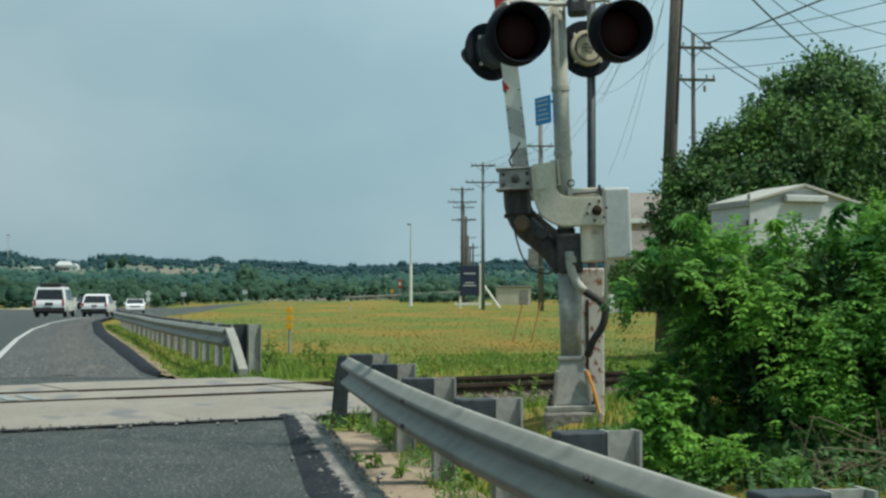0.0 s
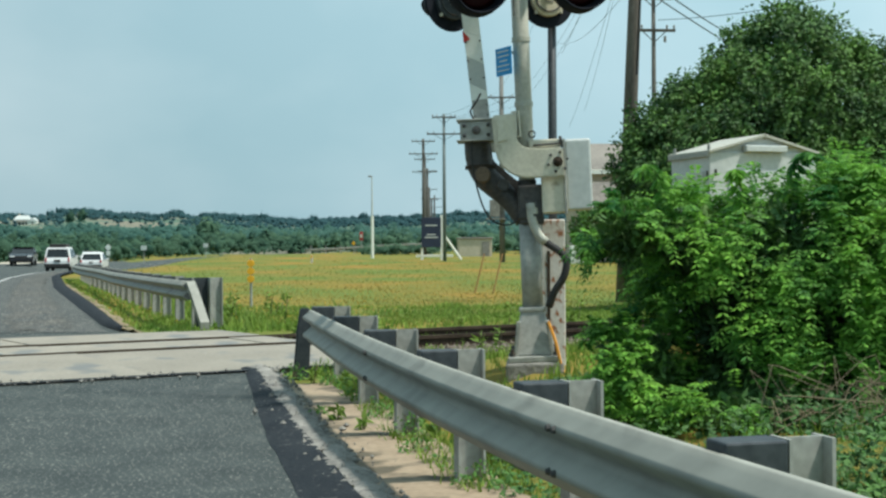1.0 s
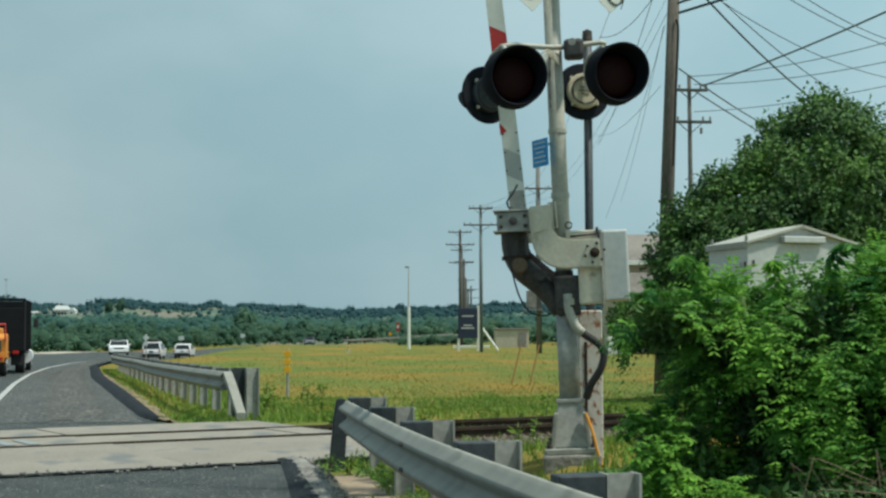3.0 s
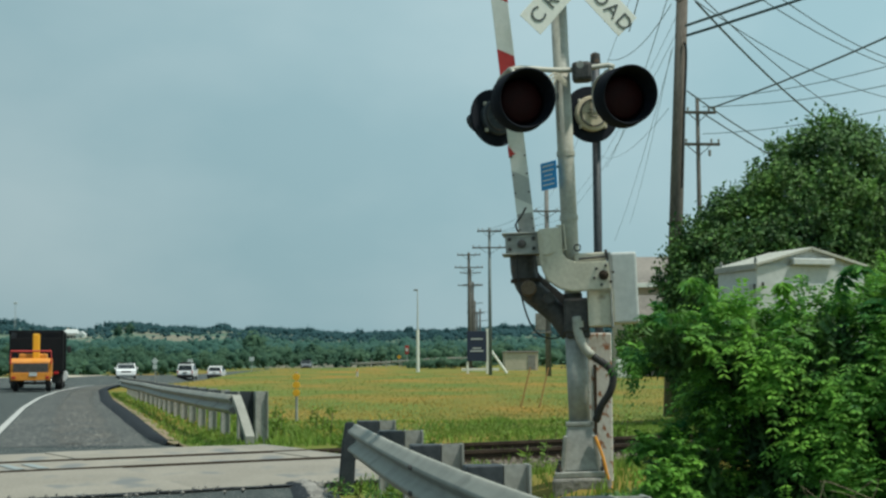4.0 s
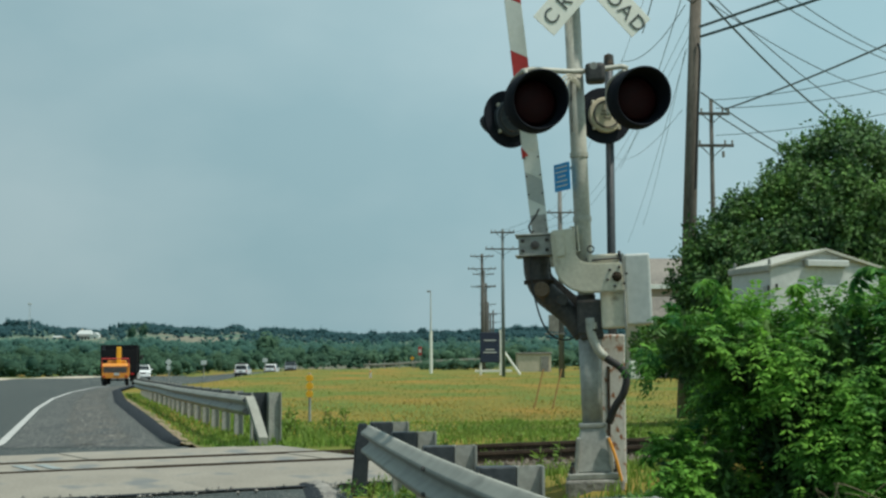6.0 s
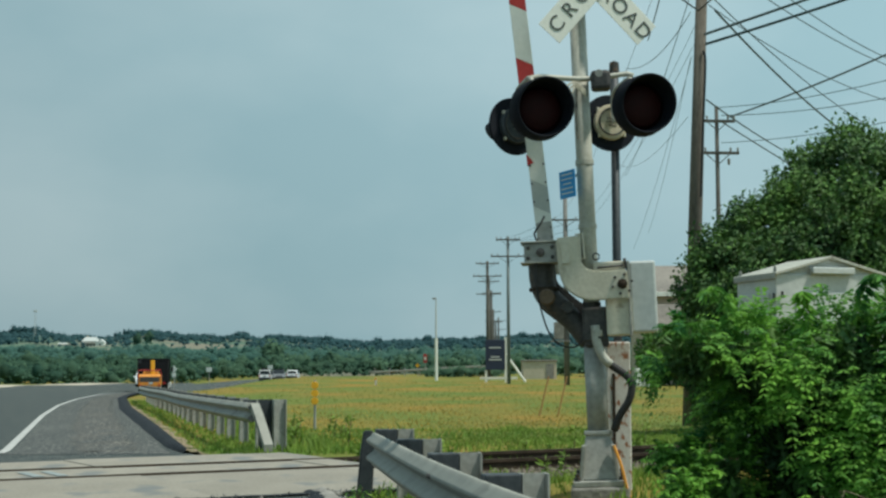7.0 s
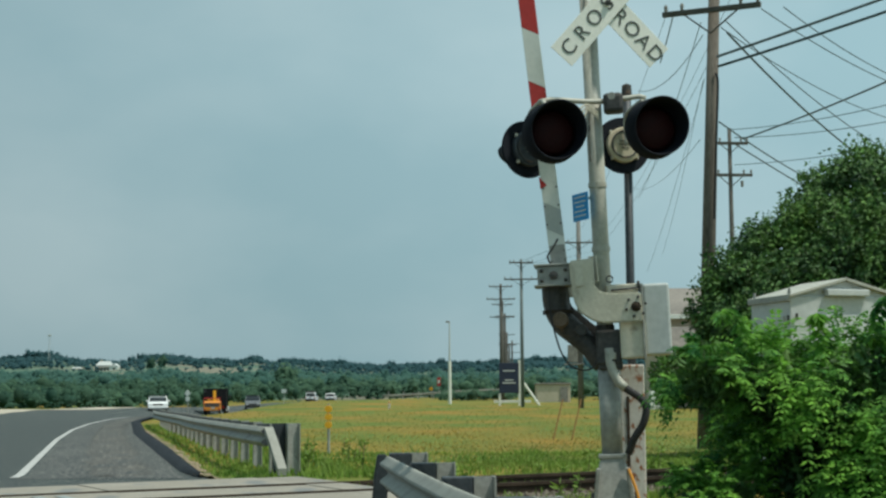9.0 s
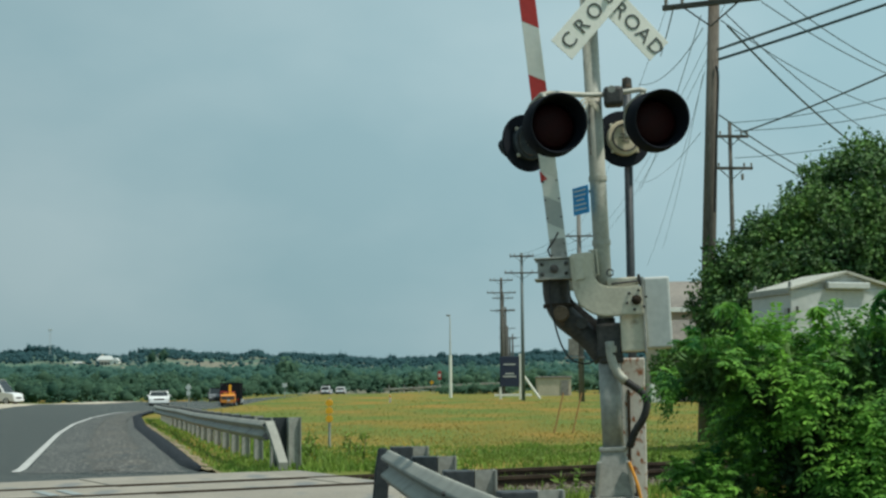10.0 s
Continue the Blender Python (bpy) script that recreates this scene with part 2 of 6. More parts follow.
def data(name, verts, faces, material, parent=None, label="", smooth=False):
    me = bpy.data.meshes.new(name)
    me.from_pydata([tuple(v) for v in verts], [], faces)
    me.update()
    if smooth:
        for p in me.polygons:
            p.use_smooth = True
    me.materials.append(material)
    ob = new(name, me)
    ob.parent = parent
    if label:
        ob["label"] = label
    return ob


def thing(name, label, category, m=None, group="", kind=""):
    ob = tagged(new(name), label, category, group, kind)
    if m is not None:
        ob.matrix_basis = m
    return ob


def box(sx, sy, sz, at=(0, 0, 0), bevel=0.0, bm=None, turn=None, taper=None):
    """A box centred at `at`; taper scales its top in x and y."""
    bm = bm or bmesh.new()
    vs = bmesh.ops.create_cube(bm, size=1.0)["verts"]
    for v in vs:
        k = taper if taper and v.co.z > 0 else (1, 1)
        v.co = Vector((v.co.x * sx * k[0], v.co.y * sy * k[1], v.co.z * sz))
    if bevel:
        es = list({e for v in vs for e in v.link_edges})
        r = bmesh.ops.bevel(bm, geom=es, offset=bevel, segments=2, affect="EDGES", profile=0.5)
        vs = list({v for f in r["faces"] for v in f.verts} | {v for v in vs if v.is_valid})
    for v in vs:
        if turn is not None:
            v.co = turn @ v.co
        v.co += Vector(at)
    return bm


def tube(points, radii, n=12, bm=None, caps=True):
    """A pipe along points, with a radius for each point."""
    bm = bm or bmesh.new()
    pts = [Vector(p) for p in points]
    if not hasattr(radii, "__len__"):
        radii = [radii] * len(pts)
    rings, up = [], None
    for i, p in enumerate(pts):
        d = (pts[min(i + 1, len(pts) - 1)] - pts[max(i - 1, 0)]).normalized()
        if up is None:
            up = Vector((0, 0, 1)) if abs(d.z) < 0.9 else Vector((0, 1, 0))
        side = d.cross(up).normalized()
        up = side.cross(d).normalized()
        rings.append([bm.verts.new(p + (side * math.cos(2 * math.pi * k / n) + up * math.sin(2 * math.pi * k / n)) * radii[i]) for k in range(n)])
    for a, b in zip(rings, rings[1:]):
        for k in range(n):
            bm.faces.new((a[k], a[(k + 1) % n], b[(k + 1) % n], b[k]))
    if caps:
        bm.faces.new(rings[0][::-1])
        bm.faces.new(rings[-1])
    bmesh.ops.recalc_face_normals(bm, faces=bm.faces[:])
    return bm


def plate(outline, thick, bevel=0.0):
    """A plate in the local xz plane with its front at y = -thick/2."""
    bm = bmesh.new()
    f = bm.faces.new([bm.verts.new((x, -thick / 2, z)) for x, z in outline])
    r = bmesh.ops.extrude_face_region(bm, geom=[f])
    for v in r["geom"]:
        if isinstance(v, bmesh.types.BMVert):
            v.co.y = thick / 2
    bmesh.ops.recalc_face_normals(bm, faces=bm.faces[:])
    if bevel:
        bmesh.ops.bevel(bm, geom=bm.edges[:], offset=bevel, segments=2, affect="EDGES")
    return bm


def lathe(profile, n=32, axis="y", at=(0, 0, 0), closed=False):
    """Turn (radius, along) pairs about an axis."""
    bm = bmesh.new()
    rings = []
    for r, h in profile:
        ring = []
        for k in range(n):
            a = 2 * math.pi * k / n
            c, s = r * math.cos(a), r * math.sin(a)
            v = {"y": (c, h, s), "z": (c, s, h), "x": (h, c, s)}[axis]
            ring.append(bm.verts.new(Vector(v) + Vector(at)))
        rings.append(ring)
    for a, b in zip(rings, rings[1:]):
        for k in range(n):
            bm.faces.new((a[k], a[(k + 1) % n], b[(k + 1) % n], b[k]))
    if closed:
        for k in range(n):
            bm.faces.new((rings[-1][k], rings[-1][(k + 1) % n], rings[0][(k + 1) % n], rings[0][k]))
    else:
        for ring in (rings[0], rings[-1]):
            bm.faces.new(ring)
    bmesh.ops.remove_doubles(bm, verts=bm.verts[:], dist=1e-5)
    bmesh.ops.recalc_face_normals(bm, faces=bm.faces[:])
    return bm


def text_mesh(name, text, size, material, parent, m):
    cu = bpy.data.curves.new(name, "FONT")
    cu.body, cu.size, cu.extrude, cu.align_x, cu.align_y = text, size, 0.002, "CENTER", "CENTER"
    tmp = bpy.data.objects.new(name, cu)
    scene.collection.objects.link(tmp)
    me = bpy.data.meshes.new_from_object(tmp.evaluated_get(bpy.context.evaluated_depsgraph_get()))
    bpy.data.objects.remove(tmp)
    me.materials.clear()
    me.materials.append(material)
    ob = new(name, me)
    ob.parent, ob.matrix_basis = parent, m
    return ob


# ---- the lie of the land ----
def ease(a, b, v):
    k = min(1, max(0, (v - a) / (b - a)))
    return k * k * (3 - 2 * k)


EDGE = ((-60, 9.0), (0, 1.15), (7.4, -0.27), (9.85, -0.72), (14.3, -1.48), (22.3, -4.35), (31.4, -6.75), (47, -11), (65, -15.5), (90, -20), (120, -22.8), (150, -24.6),
        (175, -25), (200, -24.2), (254, -22), (330, -17), (450, 0), (700, 60))
EY, EX = [p[0] for p in EDGE], [p[1] for p in EDGE]
RAILY, RAILX = (-8, -3, 0, 1.6, 3.41, 4.17, 4.92, 5.98, 7.78, 10.3, 13.85, 20), (4.2, 2.75, 1.95, 1.53, 1.08, 0.89, 0.69, 0.39, 0.06, -0.37, -0.94, -2.0)


_curve = np.polyfit(RAILY, RAILX, 6)
RAILY = tuple(-8 + 0.5 * k for k in range(57))
RAILX = tuple(float(np.polyval(_curve, v)) for v in RAILY)


def road_edge(y):
    return float(np.interp(y, EY, EX))


def land(x, y):
    """Height of the ground."""
    c = y - 0.6 * x
    z = 0.10 * math.exp(-((c - 18.8) / 4.2) ** 2) * (1 - 0.95 * ease(7.7, 8.6, 0.857 * x + 0.514 * y) * ease(23.5, 21.6, c) * ease(14.4, 16.0, c))
    z += 0.33 * ease(0.5, 1.7, x - float(np.interp(y, RAILY, RAILX))) * ease(15.5, 12, c) * ease(-6, 2, y)
    lane = x - road_edge(y)
    z += -1.0 * ease(70, 150, y) * (1 - 0.5 * ease(170, 260, y)) * (1 - ease(0.4, 4.5, lane)) * ease(-60, -30, lane) * (1 - ease(300, 420, y))
    z += 0.32 * ease(0.8, 6, lane) * ease(95, 140, y) * (1 - ease(175, 260, y)) * ease(-1, -13, x)      # a low swell of the meadow
    z += 0.7 * ease(-4.5, -7.5, lane) * ease(95, 125, y) * ease(185, 165, y)      # the bend is banked
    return z


def spaced(lo, hi, step, far, grow=1.25):
    v, out, s = lo, [], step
    while v < hi:
        out.append(v)
        v += step
    a = [hi]
    while a[-1] < far[1]:
        s *= grow
        a.append(a[-1] + s)
    b, s = [lo], step
    while b[-1] > far[0]:
        s *= grow
        b.append(b[-1] - s)
    return sorted(set(b[1:] + out + a))


xs = sorted(set(spaced(-12, 14, 0.5, (-1800, 1800))) | {-13.0 - k for k in range(52)})
ys = sorted(set(spaced(-4, 34, 0.6, (-400, 3200), 1.12)) | {35.0 + 2.5 * k for k in range(110)})
verts = [(x, y, land(x, y) - 0.03 - 0.05 * ease(50, 90, y) * ease(2.0, 0.0, x - road_edge(y)) * ease(-19, -16, x - road_edge(y))) for y in ys for x in xs]
nx = len(xs)
faces = [(j * nx + i, j * nx + i + 1, (j + 1) * nx + i + 1, (j + 1) * nx + i) for j in range(len(ys) - 1) for i in range(nx - 1)]
ground = tagged(data("ground", verts, faces, M_GROUND, smooth=True), "flat meadow of green and dry grass with orange flowers", "ground", kind="structure")


def ribbon(name, left, right, y0, y1, step, lift, material, cols=8):
    """A strip that follows the land between two edges given as functions of y."""
    vs, fs = [], []
    rows = int((y1 - y0) / step) + 1
    for j in range(rows + 1):
        y = y0 + (y1 - y0) * j / rows
        a, b = left(y), right(y)
        for i in range(cols + 1):
            x = a + (b - a) * i / cols
            vs.append((x, y, land(x, y) + lift))
    w = cols + 1
    fs = [(j * w + i, j * w + i + 1, (j + 1) * w + i + 1, (j + 1) * w + i) for j in range(rows) for i in range(cols)]
    return data(name, vs, fs, material, smooth=True)


road = tagged(ribbon("road", lambda y: road_edge(y) - 15, lambda y: road_edge(y), -40, 560, 0.8, 0.0, M_ASPHALT, 12), "worn grey asphalt road with a gravelly shoulder", "road", kind="structure")


# ---- the crossing ----
TA = math.atan(0.6)                       # the track's turn from +x
TU, TN = Vector((math.cos(TA), math.sin(TA), 0)), Vector((-math.sin(TA), math.cos(TA), 0))
C0 = 19.0 * math.cos(TA)                  # centre line's distance from the origin along TN


def on_track(s, n, z=0.0):
    return TU * s + TN * (C0 + n) + Vector((0, 0, z))


crossing = thing("crossing_pavement", "pale concrete panels of a level crossing", "crossing", kind="structure")
S_RIGHT = 7.55                            # where the panels end along the track
slabs = []
for n0, n1, s0, s1 in ((-3.15, -0.79, -12, S_RIGHT + 0.32), (-0.66, 0.64, -12, S_RIGHT + 0.50), (0.77, 2.35, -12, S_RIGHT + 0.62)):
    s = s0
    while s < s1 - 0.3:
        e = min(s + 2.44, s1)
        slabs.append((n0, n1, s, e))
        s = e


def slab_piece(n0, n1, a, b, lift):
    bm = bmesh.new()
    box(b - a - 0.004, n1 - n0, 0.16, (0, 0, 0), 0.007, bm)
    ctr = on_track((a + b) / 2, (n0 + n1) / 2)
    ob = part("panel", bm, M_CONCRETE, crossing, m=Matrix.Translation((ctr.x, ctr.y, (0.135 if n0 > -1 else 0.098) - 0.08 + lift)) @ Matrix.Rotation(TA, 4, "Z") @ Matrix.Rotation(radians(1.7) if n0 < -1 else 0, 4, "X"))
    return ob


for i, (n0, n1, a, b) in enumerate(slabs):
    slab_piece(n0, n1, a, b, 0.006 * math.sin(i * 2.3))

M_MARK = mat("pale_blue_paint", (0.19, 0.23, 0.235), (0.27, 0.30, 0.30), 0.9, third=(0.2, 0.2, 0.18))
mark = Vector((-4.75, 16.05, 0))
for dn, wd in ((-0.13, 0.12), (0.13, 0.12)):
    part("paint_mark", box(wd, 0.75, 0.006, (0, 0, 0)), M_MARK, crossing, "faded pale blue paint stripe", m=Matrix.Translation(mark + TU * dn + Vector((0, 0, 0.142))) @ Matrix.Rotation(TA, 4, "Z"))
rail_profile = ((-0.066, 0), (0.066, 0), (0.066, 0.012), (0.012, 0.03), (0.012, 0.115), (0.036, 0.125), (0.036, 0.165), (-0.036, 0.165), (-0.036, 0.125), (-0.012, 0.115), (-0.012, 0.03), (-0.066, 0.012))
for n in (-0.7175, 0.7175):
    bm = bmesh.new()
    rings = [[bm.verts.new((s, n2, z)) for n2, z in rail_profile] for s in (-40, 40)]
    for k in range(len(rail_profile)):
        bm.faces.new((rings[0][k], rings[0][(k + 1) % 12], rings[1][(k + 1) % 12], rings[1][k]))
    o = on_track(0, n, -0.015)
    tagged(part("railway_rail", bm, M_RUSTY, m=Matrix.Translation(o) @ Matrix.Rotation(TA, 4, "Z")), "rusty steel railway rail on wooden ties", "rail", "rails of the track", "structure")

tie_bm = box(0.23, 2.6, 0.16, bevel=0.015)
tie = part("railway_tie", tie_bm, M_TIE)
tagged(tie, "weathered grey wooden railway tie", "tie", "ties of the track")
tie.matrix_basis = Matrix.Translation(on_track(S_RIGHT + 0.75, 0, -0.072)) @ Matrix.Rotation(TA, 4, "Z")
for k in range(1, 28):
    copy_thing(tie, Matrix.Translation(on_track(S_RIGHT + 0.75 + 0.55 * k, 0.04 * math.sin(k * 5), -0.072)) @ Matrix.Rotation(TA + 0.02 * math.sin(k * 3), 4, "Z"))

M_BED = mat("brown_earth", (0.045, 0.042, 0.028), (0.11, 0.095, 0.065), 0.95, fine=12, coarse=0.9, bump=0.9, third=(0.08, 0.105, 0.028), third_at=0.50, spec=0.05)
# ballast bed right of the crossing: a low bank of stones
rng = random.Random(5)
vs, fs = [], []
for _ in range(6500):
    s, n = rng.uniform(S_RIGHT + 0.3, 24), rng.uniform(-2.1, 2.1)
    r = rng.uniform(0.02, 0.05)
    p = on_track(s, n)
    p.z = land(p.x, p.y) - 0.012 + rng.uniform(-0.015, 0.02)
    b = len(vs)
    for d in ((1, 0, 0), (-1, 0, 0), (0, 1, 0), (0, -1, 0), (0, 0, 1), (0, 0, -1)):
        vs.append(p + Vector(d) * r * rng.uniform(0.6, 1.3))
    fs += [(b + i, b + j, b + k) for i, j, k in ((0, 2, 4), (2, 1, 4), (1, 3, 4), (3, 0, 4), (2, 0, 5), (1, 2, 5), (3, 1, 5), (0, 3, 5))]
tagged(data("ballast", vs, fs, M_BALLAST), "brown and grey crushed stone track ballast", "gravel", kind="stuff")

# earthy bed under and beside the track
vs, fs = [], []
r5 = random.Random(12)
for j in range(90):
    s = S_RIGHT - 0.6 + 20 * j / 89
    for i in range(9):
        n = -3.9 + 6.4 * i / 8 + (r5.uniform(-0.35, 0.35) if i in (0, 8) else 0)
        p = on_track(s, n)
        vs.append((p.x, p.y, land(p.x, p.y) - 0.022 + (r5.uniform(0, 0.02) if 0 < i < 8 else -0.015)))
    if j:
        fs += [((j - 1) * 9 + i, (j - 1) * 9 + i + 1, j * 9 + i + 1, j * 9 + i) for i in range(8)]
tagged(data("track_bed", vs, fs, M_BED, smooth=True), "bare brown earth and gravel track bed", "track bed", kind="structure")

# dark asphalt berm, broken kerb and tan concrete flume along the near edge
def strip(name, left, right, y0, y1, lift_l, lift_r, material, step=0.25, cols=6, jag=0.0, crown=0.0, seed=1):
    vs, fs = [], []
    rows = max(2, int((y1 - y0) / step))
    r = random.Random(seed)
    for j in range(rows + 1):
        y = y0 + (y1 - y0) * j / rows
        a, b = left(y) + r.uniform(-jag, jag), right(y) + r.uniform(-jag, jag)
        for i in range(cols + 1):
            k = i / cols
            x = a + (b - a) * k
            z = land(x, y) + lift_l + (lift_r - lift_l) * k + crown * math.sin(math.pi * k)
            if jag and 0 < i < cols:
                z += r.uniform(-jag, jag) * 0.15
            vs.append((x, y, z))
    w = cols + 1
    fs = [(j * w + i, j * w + i + 1, (j + 1) * w + i + 1, (j + 1) * w + i) for j in range(rows) for i in range(cols)]
    return data(name, vs, fs, material, smooth=True)


tagged(strip("asphalt_berm", lambda y: road_edge(y) - float(np.interp(y, (5, 7.4, 9.85, 14.3), (0.30, 0.277, 0.235, 0.11))), lambda y: road_edge(y) + 0.02, -6, 14.6, 0.003, 0.035, M_TAR, jag=0.006, crown=0.008), "dark asphalt berm beside the near road edge", "kerb", kind="structure")
tagged(strip("broken_kerb", lambda y: road_edge(y) + 0.0, lambda y: road_edge(y) + 0.22, 6.0, 14.7, 0.025, 0.0, M_KERB, 0.05, 6, jag=0.05, crown=0.03, seed=4), "crumbling pale concrete kerb", "kerb", kind="structure")
tagged(strip("drain_flume", lambda y: road_edge(y) + 0.16, lambda y: max(road_edge(y) + 0.3, float(np.interp(y, RAILY, RAILX)) + 0.45 - 0.3 * ease(11, 13, y)), 5.0, 13.2, 0.012, 0.03, M_FLUME, 0.3, 6, jag=0.03, crown=0.0, seed=6), "cracked tan concrete drain apron under the guardrail", "pavement", kind="structure")
M_SAND = mat("sandy_verge", (0.17, 0.13, 0.085), (0.29, 0.235, 0.165), 0.95, fine=14, coarse=1.2, bump=0.5, third=(0.085, 0.10, 0.04), third_at=0.5, spec=0.1)
BERM_Y, BERM_W = (22.0, 24, 31, 40, 47, 60, 75, 100), (0.10, 0.24, 0.36, 0.40, 0.42, 0.40, 0.36, 0.3)
tagged(strip("far_asphalt_berm", lambda y: road_edge(y) - float(np.interp(y, BERM_Y, BERM_W)), lambda y: road_edge(y), 22.0, 100, 0.008, 0.06, M_TAR, 0.6, 5, jag=0.012, crown=0.05, seed=8), "dark asphalt berm along the curve beyond the crossing", "kerb", kind="structure")
tagged(strip("gravel_verge", lambda y: road_edge(y) - 0.02, lambda y: road_edge(y) + 0.26, 22.0, 50, 0.035, -0.03, M_SAND, 0.2, 4, jag=0.10, crown=0.02, seed=9), "pale gravel verge below the far guardrail", "verge", kind="structure")
LINE_Y, LINE_X = (22.6, 30, 41, 52, 63, 77, 92, 115, 150, 200), (-7.3, -9.25, -12.15, -14.85, -17.2, -19.6, -21.9, -24.7, -26.6, -26.0)
tagged(strip("edge_line", lambda y: float(np.interp(y, LINE_Y, LINE_X)) - 0.075, lambda y: float(np.interp(y, LINE_Y, LINE_X)) + 0.075, 22.4, 84, 0.009, 0.009, M_PAINT, 0.8, 2), "worn white painted edge line", "road marking", kind="structure")
tagged(strip("shoulder", lambda y: float(np.interp(y, LINE_Y, LINE_X)) + 0.12, lambda y: road_edge(y) - 0.3, 22.0, 150, 0.005, 0.005, M_SHOULDER, 0.8, 4), "grey gravelly shoulder beside the edge line", "road shoulder", kind="structure")
M_GRAVEL = mat("pale_gravel", (0.062, 0.066, 0.064), (0.100, 0.100, 0.093), 0.95, fine=40, coarse=1.1, bump=0.2, third=(0.135, 0.13, 0.115), third_at=0.56, spec=0.15, soft=0.25, stretch=(1, 0.15, 1), speck=(14, (0.26, 0.25, 0.22), 0.62))
M_DUST = mat("pale_dust", (0.34, 0.31, 0.25), (0.46, 0.42, 0.35), 0.95, fine=8, coarse=0.4, bump=0.3, spec=0.1)


def shoulder_at(k):
    """A line along the shoulder, k of the way from the edge line to the road's edge."""
    return lambda y: (1 - k) * float(np.interp(y, LINE_Y, LINE_X)) + k * road_edge(y)


tagged(strip("gravel_drift", shoulder_at(0.36), shoulder_at(0.72), 22.6, 92, 0.010, 0.010, M_GRAVEL, 0.35, 3, jag=0.16, seed=15), "pale loose gravel lying on the shoulder", "road gravel", kind="structure")
tagged(strip("pale_verge", lambda y: road_edge(y) - 19.5, lambda y: road_edge(y) - 14.6, 50, 175, 0.06, 0.012, M_DUST, 2.0, 4, jag=0.2, seed=14), "pale dusty gravel edge of the far road", "verge", kind="structure")
# ragged joint where the asphalt meets the panels, the edge's shadow painted dark
r9 = random.Random(3)
vs, fs = [], []
for j in range(70):
    s = -6 + 13.6 * j / 69
    a, b = on_track(s, -3.19 - r9.uniform(0.0, 0.06)), on_track(s, -3.10 + r9.uniform(-0.03, 0.03))
    for p in (a, b):
        vs.append((p.x, p.y, land(p.x, p.y) + 0.022))
    if j:
        fs.append((2 * j - 2, 2 * j, 2 * j + 1, 2 * j - 1))
tagged(data("broken_joint", vs, fs, M_TAR), "ragged joint between asphalt and concrete panels, with the asphalt edge's shadow painted dark", "road joint", kind="structure")


# loose rubble along the broken kerb and the joint
r7 = random.Random(17)
vs, fs = [], []
for _ in range(900):
    if r7.random() < 0.7:
        y = r7.uniform(6.5, 14.6)
        x = road_edge(y) + r7.gauss(0.12, 0.09)
    else:
        p = on_track(r7.uniform(1.0, 7.9), -3.25 + r7.gauss(0, 0.12))
        x, y = p.x, p.y
    r = 0.004 + 0.024 * r7.random() ** 3
    p, b = Vector((x, y, land(x, y) + 0.03)), len(vs)
    for d in ((1, 0, 0), (-1, 0, 0), (0, 1, 0), (0, -1, 0), (0, 0, 1), (0, 0, -1)):
        vs.append(p + Vector(d) * r * r7.uniform(0.6, 1.4))
    fs += [(b + i, b + j, b + k) for i, j, k in ((0, 2, 4), (2, 1, 4), (1, 3, 4), (3, 0, 4), (2, 0, 5), (1, 2, 5), (3, 1, 5), (0, 3, 5))]
tagged(data("rubble", vs, fs, M_KERB), "loose grey rubble along the broken kerb", "rubble", kind="stuff")


# ---- guardrails ----
def catmull(points, step=0.25):
    p = [Vector(q) for q in points]
    p = [p[0] * 2 - p[1]] + p + [p[-1] * 2 - p[-2]]
    out = []
    for i in range(1, len(p) - 2):
        n = max(1, int((p[i + 1] - p[i]).length / step))
        for k in range(n):
            t = k / n
            out.append(0.5 * ((2 * p[i]) + (p[i + 1] - p[i - 1]) * t + (2 * p[i - 1] - 5 * p[i] + 4 * p[i + 1] - p[i + 2]) * t * t + (3 * p[i] - p[i - 1] - 3 * p[i + 1] + p[i + 2]) * t ** 3))
    return out + [p[-2]]


W_BEAM = ((0.000, 0.155), (0.022, 0.150), (0.032, 0.128), (0.074, 0.098), (0.082, 0.082), (0.076, 0.066), (0.016, 0.022), (0.002, 0.0), (0.016, -0.022), (0.076, -0.066), (0.082, -0.082), (0.074, -0.098), (0.032, -0.128), (0.022, -0.150), (0.000, -0.155))


def w_beam(path, side, parent, name="rail", flare=None):
    """A corrugated beam along path (centre heights); side: +1 when the road lies to the left of the path."""
    bm = bmesh.new()
    rings = []
    for i, p in enumerate(path):
        d = path[min(i + 1, len(path) - 1)] - path[max(i - 1, 0)]
        d.z = 0
        nrm = Vector((-d.y, d.x, 0)).normalized() * side
        rings.append([bm.verts.new(p + nrm * a + Vector((0, 0, z))) for a, z in W_BEAM])
    for a, b in zip(rings, rings[1:]):
        for k in range(len(W_BEAM) - 1):
            bm.faces.new((a[k], a[k + 1], b[k + 1], b[k]))
    bmesh.ops.recalc_face_normals(bm, faces=bm.faces[:])
    bmesh.ops.solidify(bm, geom=bm.faces[:], thickness=0.006)
    return part(name, bm, M_STEEL, parent, "galvanised corrugated steel beam", smooth=True)


def h_section(depth, width, height, web=0.012):
    bm = bmesh.new()
    box(width, web, height, (0, depth / 2 - web / 2, 0), 0, bm)
    box(width, web, height, (0, -depth / 2 + web / 2, 0), 0, bm)
    box(web, depth - 2 * web, height, (0, 0, 0), 0, bm)
    return bm


